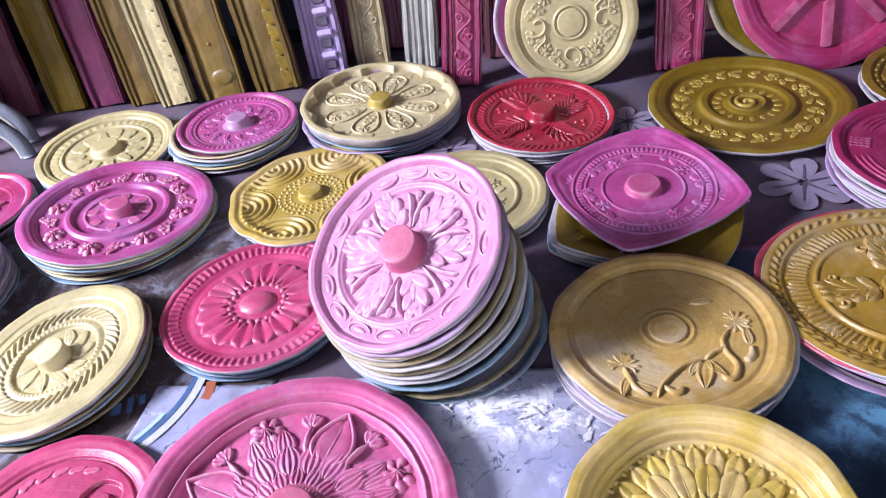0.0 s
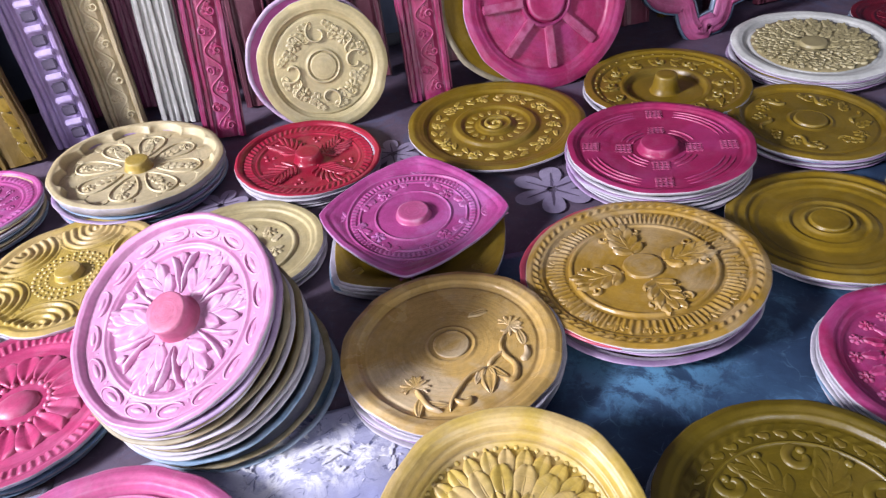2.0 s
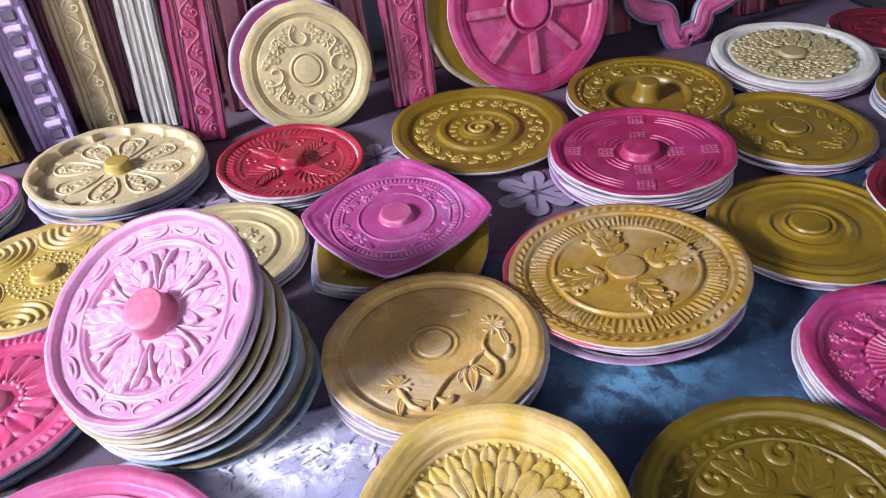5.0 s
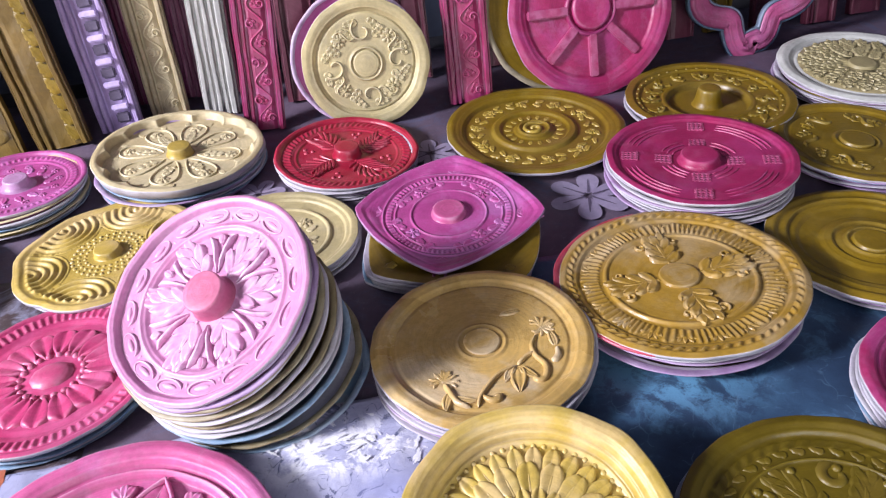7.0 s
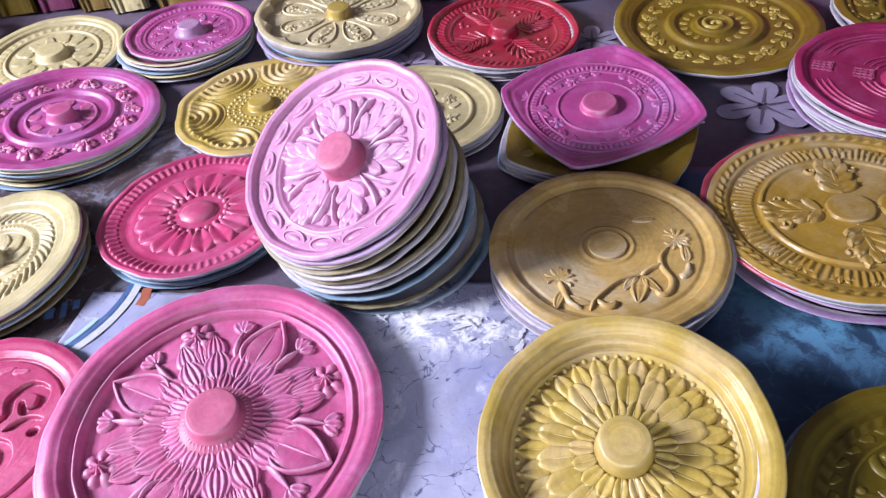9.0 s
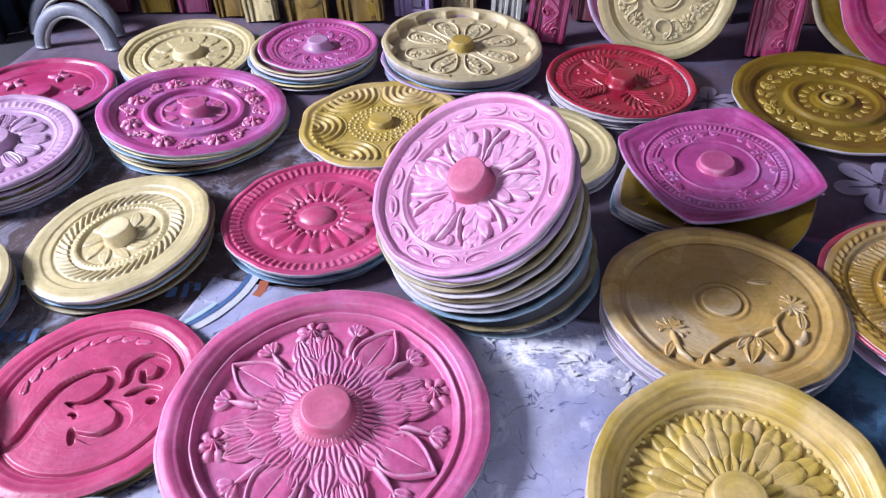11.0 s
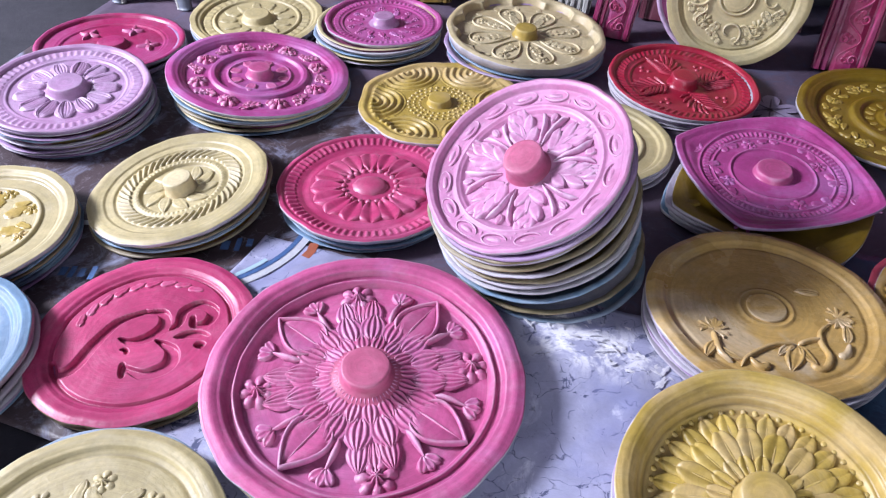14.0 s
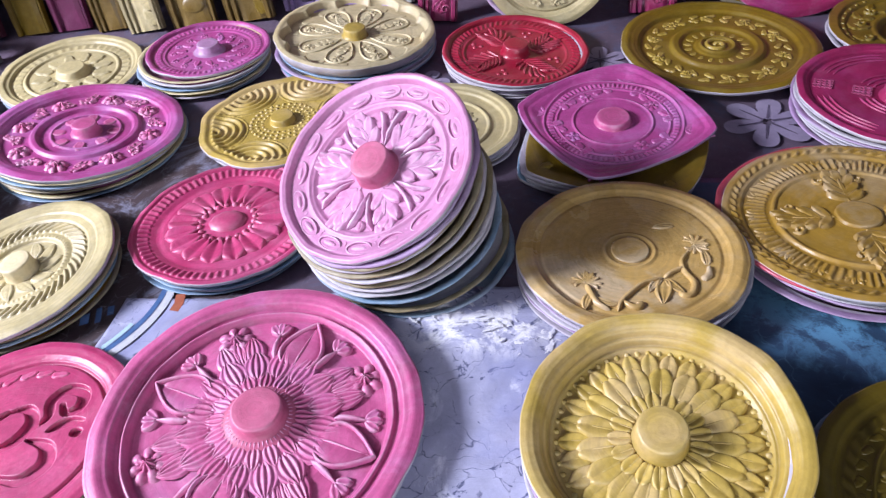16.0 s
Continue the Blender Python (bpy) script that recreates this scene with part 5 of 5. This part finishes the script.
for q, (face, back, f) in enumerate(pile):
    e = f ** 0.9
    c = Vector((-0.214 - 0.078 * f, 1.192 - 0.006 * f, 0.022 + 0.263 * f - 0.004))
    under_mould(pose(c.x + 0.006 * math.sin(q * 1.3), c.y + 0.006 * math.cos(q * 1.9), c.z, 20.6 * e, -19.1 * e) @ pose(0, 0, 0, 0, 0, 37 * q), 0.246 + 0.004 * math.sin(q * 2.1),
                0.030 if f > 0.3 else 0.012, face, back, 0.0065, 300 + q,
                "tilted mould with a %s edge in a leaning pile" % {RAW: "white fibre", RAW_BLUE: "blue-grey", RAW_VIOLET: "violet", RAW_OLIVE: "olive"}[back], g, 120)

# red mould with sunk letter-like swashes
m = at(-1.010, 0.631, 0.034, -0.1, -0.5, 0)


def swash(pts, w, thin=0.35):
    pts = np.array(pts, float)
    t = np.linspace(0, 1, len(pts))
    s = np.linspace(0, 1, 40)
    n = len(pts)
    fine = np.zeros((40, 2))
    for k2, q in enumerate(s):                      # Catmull-Rom through the points
        f = min(q * (n - 1), n - 1.001)
        i, u = int(f), f - int(f)
        p0, p1, p2, p3 = pts[max(i - 1, 0)], pts[i], pts[i + 1], pts[min(i + 2, n - 1)]
        fine[k2] = 0.5 * (2 * p1 + (p2 - p0) * u + (2 * p0 - 5 * p1 + 4 * p2 - p3) * u * u + (3 * p1 - p0 - 3 * p2 + p3) * u ** 3)
    return fine, w * (thin + (1 - thin) * np.sin(np.pi * s))


SWASHES = [swash([(-0.56, -0.52), (-0.46, -0.60), (-0.36, -0.5), (-0.36, -0.22), (-0.32, 0.06), (-0.16, 0.24)], 0.06, 0.5), swash([(-0.16, 0.24), (0.0, 0.28), (0.1, 0.16), (0.06, 0.0), (-0.06, -0.1), (-0.18, -0.1)], 0.06, 0.25),
           swash([(0.12, 0.06), (0.22, 0.2), (0.18, 0.36), (0.28, 0.48), (0.44, 0.44), (0.46, 0.3), (0.36, 0.24), (0.3, 0.32)], 0.055, 0.4),
           swash([(0.28, 0.06), (0.4, 0.14), (0.56, 0.17)], 0.05, 0.2), swash([(0.14, -0.02), (0.34, -0.08), (0.4, -0.24), (0.26, -0.38), (0.04, -0.36)], 0.07, 0.2),
           swash([(0.53, 0.05), (0.54, 0.05), (0.55, 0.05)], 0.04, 1.0), swash([(0.02, -0.34), (0.06, -0.4), (0.1, -0.46)], 0.03, 0.6), swash([(-0.08, -0.2), (-0.05, -0.2), (-0.02, -0.22)], 0.02, 1.0)]


def sunk(X, Y, F, T):
    out = np.zeros_like(F)
    for pts, w in SWASHES:
        for (x, y), a in zip(pts, w):
            out = np.minimum(out, -0.042 * (1 - smooth01(a * 0.8, a * 1.1, np.hypot(X - x, Y - y))))
    return out * (F < 0.8)


k = Mould(m, 0.247, [(0, -0.02), (0.74, -0.02), (0.77, -0.045), (0.8, -0.02), (0.86, 0.004), (0.93, 0.012), (1, 0.0)], [ROSE, RAW_OLIVE], "rose red mould with sunken calligraphic swashes", sunk, 150, 420, 41, group="pair of swash moulds")
gar = leaf_mesh("garland_leaf", 0.045, 0.022, 0.008, ROSE, 0.8, 2, 0, 0.3)
for q in range(9):
    k.round("garland_leaf", gar, 0.63, 1, 190 - q * 13, -80)
under_stack(at(-0.997, 0.620, 0.034, 0, 0), 0.251, 2, 0.013, (0, 0), 40, "pair of swash moulds", mats=(RAW_OLIVE,))

# small cream flower mould behind the pile
m = at(-0.180, 1.706, 0.055, -1.8, 1.9)
g = "stack of cream flower moulds"
k = Mould(m, 0.244, STEP, [CREAM, RAW], "cream mould with flower sprays in a plain ring", None, 80, 220, 43, group=g)
k.knob(0.2, 0.01, CREAM, 0.9, 1.1, 0, "low cream boss")
k.round("blossom", blossom_mesh("blossom", 0.028, 0.010, 6, SAND), 0.42, 6, -25)
k.round("leaf", leaf_mesh("leaf", 0.045, 0.028, 0.009, SAND, 0.8, 2, 0, 0.3), 0.36, 12, 5, 40)
stack(m, 0.243, 6, 0.0085, (-1.8, 1.9), 41, g, mats=(RAW, RAW_BLUE, RAW))

# dark olive mould with broad swirls
m = at(0.776, 0.451, 0.100, -2.7, -7.6, 15)
g = "stack of dark olive moulds"
P = [(0, -0.04), (0.62, -0.04), (0.64, -0.02), (0.66, -0.04), (0.84, -0.045), (0.88, -0.01), (0.94, 0.01), (1, 0.0)]
k = Mould(m, 0.271, P, [OLIVE_DARK, RAW], "dark olive mould with sweeping acanthus swirls", lambda X, Y, F, T: ticks(F, T, 46, 0.74, 0.82, 0.010, 0.8), 110, 300, 45, group=g)
k.knob(0.165, 0.03, OLIVE_DARK, 0.93, 1.15, 0, "flat-topped olive knob")
k.round("acanthus_leaf", acanthus_mesh("acanthus_leaf", 0.116, 0.10, 0.0065, 4, OLIVE_DARK, 0.35, 1.1, 70, 1.1), 0.2, 6, 10, 12)
k.round("swirl", stroke_mesh("swirl", spiral(0.030, 0.006, 0.9, 0, 20), 0.009, 0.006, 0.006, OLIVE_DARK, 0.4), 0.52, 6, 46)
k.round("bead", bead_mesh("bead", 0.009, OLIVE_DARK), 0.58, 12, 15)
k.round("leaf", leaf_mesh("leaf", 0.03, 0.02, 0.005, OLIVE_DARK, 0.8, 2), 0.70, 36, 0, 70)
stack(m, 0.27, 7, 0.0105, (-2.7, -7.6), 42, g)

# dark magenta leafy mould
m = at(1.292, 0.692, 0.075, -0.8, 0.5)
g = "stack of dark magenta moulds"
k = Mould(m, 0.247, DEEP, [MAGENTA, RAW], "dark magenta mould crowded with leaves and rays", lambda X, Y, F, T: ticks(F, T, 40, 0.2, 0.44, 0.03), 90, 280, 47, group=g)
k.knob(0.2, 0.03, ROSE, 0.8, 1.4, 0, "crimson ribbed boss")
k.round("leaf", leaf_mesh("leaf", 0.055, 0.034, 0.013, MAGENTA, 0.8, 3, 4, 0.2), 0.44, 18, 0, 25)
k.round("blossom", blossom_mesh("blossom", 0.02, 0.010, 6, MAGENTA), 0.68, 18, 10)
stack(m, 0.246, 8, 0.0085, (-0.8, 0.5), 43, g, mats=(RAW, RAW_BLUE, RAW, RAW))

# lilac fluted mould on the tallest stack
m = at(-1.789, 1.374, 0.125, 2.5, 4.5)
g = "tall stack of lilac moulds"
k = Mould(m, 0.249, BAND, [LILAC, RAW_VIOLET], "pale lilac mould with fluted petals and a wide knob", lambda X, Y, F, T: ticks(F, T, 60, 0.77, 0.89, 0.014), 90, 280, 49, group=g)
k.knob(0.24, 0.05, LILAC, 0.85, 1.3, 0, "pale lilac knob")
k.round("petal", leaf_mesh("petal", 0.095, 0.068, 0.02, LILAC, 1.3, 0, 7, 0.2, 18, 20, 0, 0.6), 0.26, 13)
stack(m, 0.25, 13, 0.0093, (2.5, 4.5), 44, g, mats=(RAW_VIOLET, RAW, RAW_VIOLET, RAW_BLUE))

# dark rose mould with star flowers
m = at(-1.962, 1.788, 0.060, -2.3, 1.8)
g = "stack of dark rose moulds"
k = Mould(m, 0.261, BAND, [MAGENTA, RAW], "dark rose mould with raised star flowers", None, 70, 200, 51, group=g)
k.knob(0.22, 0.0, MAGENTA, 0.8, 1.2, 0, "rose boss")
st = leaf_mesh("star_point", 0.045, 0.03, 0.016, MAGENTA, 0.6, 0, 0, 0.0, 8, 4)
for a in range(5):
    for t in range(4):
        k.round("star_point", st, 0.5, 1, 72 * a + 20, 90 * t + 20)
stack(m, 0.26, 5, 0.0105, (-2.3, 1.8), 45, g)

# moulds at the edges of the spread
for x, y, z, R, mat, om, words, seed, n in ((2.358, 1.646, 0.070, 0.254, OLIVE, GOLD, "olive gold mould with a fan of leaves", 53, 6), (1.903, 1.154, 0.060, 0.259, RED_DARK, RED_DARK, "dark red mould with leaf sprays", 55, 5),
                                             (-1.608, 0.780, 0.080, 0.247, CREAM, GOLD_SUN, "bright cream mould with a yellow flower field", 57, 8), (-0.804, 0.163, 0.060, 0.248, CREAM, CREAM, "cream mould with carved leaf sprays", 59, 5),
                                             (2.66, 2.26, 0.060, 0.25, RED_DARK, RED_DARK, "dark red mould with a plain rim", 61, 5), (-1.42, 0.40, 0.080, 0.25, RAW_BLUE, RAW_BLUE, "blue-grey mould seen at the edge of the spread", 63, 8)):
    m = at(x, y, z, 0.5, 0.5, seed * 7)
    g = "stack at the edge: " + words.split(" with ")[0]
    k = Mould(m, R, SHALLOW if om is CREAM else STEP, [mat, RAW], words, None, 80, 220, seed, group=g)
    k.knob(0.17, 0.02, om, 0.9, 1.2, 0, "round boss")
    k.round("leaf", leaf_mesh("leaf", 0.07, 0.045, 0.011, om, 0.8, 3, 5, 0.2, 16, 10), 0.28, 8, 10, 15)
    k.round("leaf", leaf_mesh("leaf", 0.05, 0.03, 0.010, om, 0.8, 2, 3, 0.2), 0.42, 8, 32, -30)
    k.round("blossom", blossom_mesh("blossom", 0.026, 0.010, 6, om), 0.56, 8, 10)
    stack(m, R, n, 0.0095, (0.5, 0.5), seed, g)

# pointed square mould over a golden one
SQ = lambda T: 1.0 / np.maximum(np.abs(np.cos(T)) ** 1.34 + np.abs(np.sin(T)) ** 1.34, 0.2) ** (1 / 1.34)
P = [(0, -0.055), (0.55, -0.055), (0.74, -0.045), (0.88, -0.012), (0.95, 0.012), (1, 0.016)]
g = "stack of pointed square moulds"
m = at(0.333, 1.640, 0.088, 3.0, -1.0, -17)
k = Mould(m, 0.283, P, [VIOLET, RAW_VIOLET], "violet pink pointed square mould with bowed sides", lambda X, Y, F, T: ticks(np.hypot(X, Y), T, 80, 0.60, 0.67, 0.016) + hump(np.hypot(X, Y), 0.70, 0.012, 0.014) + hump(np.hypot(X, Y), 0.40, 0.012, 0.016) + hump(np.hypot(X, Y), 0.57, 0.01, 0.014), 120, 340, 65, SQ, group=g, rough_edge=0.6)
k.knob(0.18, 0.01, PINK, 0.9, 1.15, 0, "rose pink knob")
k.round("blossom", blossom_mesh("blossom", 0.026, 0.009, 6, VIOLET), 0.48, 4, 45)
k.round("corner_fan", acanthus_mesh("corner_fan", 0.062, 0.085, 0.009, 4, VIOLET, 0.0, 1.0, 70, 0.8), 0.69, 4, 0)
lq = leaf_mesh("leaf", 0.05, 0.03, 0.009, VIOLET, 0.8, 3, 0, 0.2)
for d, t in ((33, -60), (57, 60), (45, 0), (12, 30), (78, -30)):
    k.round("leaf", lq, 0.50, 4, d, t)
for q, (mat, sp, dx, dy) in enumerate(((OLIVE, 28, 0.02, -0.06), (RAW, 27, 0.005, -0.05), (RAW, 30, 0.01, -0.055), (RAW_BLUE, 26, 0.0, -0.05))):
    sq = empty("square_mould", pose(0.318 + dx, 1.607 + dy * 0.6, 0.062 - 0.013 * q, 0.5, 0.4) @ pose(0, 0, 0, 0, 0, sp), "olive gold square mould under the violet one" if q == 0 else "pale edged square mould in a stack", "plaster mould", g)
    child("dish", dish_mesh("dish", 0.292, curve_of([(0, -0.07), (0.7, -0.07), (0.9, 0), (1, 0)]), None, [mat, RAW], 14, 160, 66 + q, SQ, 0.009, 0.6), sq)
    if q == 0:
        corner = leaf_mesh("corner_leaf", 0.05, 0.03, 0.007, mat, 0.8, 3, 0, 0.2)
        for a in range(4):
            child("corner_leaf", corner, sq, pose(0, 0, 0, 0, 0, 90 * a) @ pose(0.215, 0, -0.006))

# cream mould leaning upright, with a violet one behind it
def upright(x, y, R, lean, spin=0.0, turn=0.0):
    return pose(x, y, R * math.cos(radians(lean)) + 0.004, 90 - lean, 0, turn) @ pose(0, 0, 0, 0, 0, spin)


FLAT = [(0, -0.03), (0.74, -0.03), (0.77, -0.05), (0.80, -0.03), (0.84, 0.0), (0.93, 0.012), (1, 0.0)]
m = upright(0.196, 2.45, 0.240, 11)
k = Mould(m, 0.240, FLAT, [CREAM, RAW], "cream mould with flower scrolls leaning upright", lambda X, Y, F, T: hump(F, 0.245, 0.018, 0.03), 110, 300, 71, group="moulds leaning on the cornices")
k.knob(0.205, -0.005, CREAM, 0.94, 1.05, 0, "flat round boss")
vine = stroke_mesh("scroll", spiral(0.046, 0.010, 0.9, 0.4, 24), 0.006, 0.004, 0.011, CREAM)
stalk = stroke_mesh("stalk", s_curve(0.085, 0.014), 0.005, 0.003, 0.010, CREAM)
frond = acanthus_mesh("leaf", 0.056, 0.042, 0.012, 3, CREAM, 0.25, 1.1, 62, 0.9)
bloom_ = blossom_mesh("blossom", 0.032, 0.012, 8, CREAM)
for a in range(4):
    k.round("scroll", vine, 0.50, 1, 90 * a)
    k.round("stalk", stalk, 0.44, 1, 90 * a + 14, 70)
    k.round("blossom", bloom_, 0.54, 1, 90 * a + 44)
    for d, r, t in ((22, 0.42, 20), (30, 0.62, 100), (62, 0.56, 60), (70, 0.42, -40), (4, 0.62, 80)):
        k.round("leaf", frond, r, 1, 90 * a + d, t)
under_mould(upright(0.168, 2.485, 0.25, 11), 0.25, 0.012, VIOLET, LILAC, 0.01, 72, "violet mould leaning behind the cream one", "moulds leaning on the cornices", 140)

# magenta wheel mould leaning upright, with an olive one behind it
m = upright(1.094, 2.50, 0.335, 20)
k = Mould(m, 0.335, [(0, -0.05), (0.76, -0.05), (0.8, -0.02), (0.86, 0.0), (0.93, 0.012), (1, 0.0)], [MAGENTA, RAW_VIOLET], "magenta wheel mould with eight spokes leaning upright", None, 90, 260, 73, group="moulds leaning on the cornices")
k.knob(0.24, 0.02, MAGENTA, 0.9, 1.15, 0.004, "broad round hub")
child("hub_ring", lathe("hub_ring", [(0.105, -0.02), (0.104, -0.004), (0.096, 0.002), (0.088, -0.004), (0.087, -0.02)], 64, 75, 0.1, [MAGENTA]), k.top)
spoke = box_mesh("spoke", (0.0, -0.017, -0.004), (0.165, 0.017, 0.019), MAGENTA_SOFT, 0.004)
k.round("spoke", spoke, 0.28, 8, 0)
under_mould(upright(1.01, 2.56, 0.33, 20), 0.33, 0.012, OLIVE, RAW_OLIVE, 0.01, 74, "olive gold mould leaning behind the wheel", "moulds leaning on the cornices", 140)
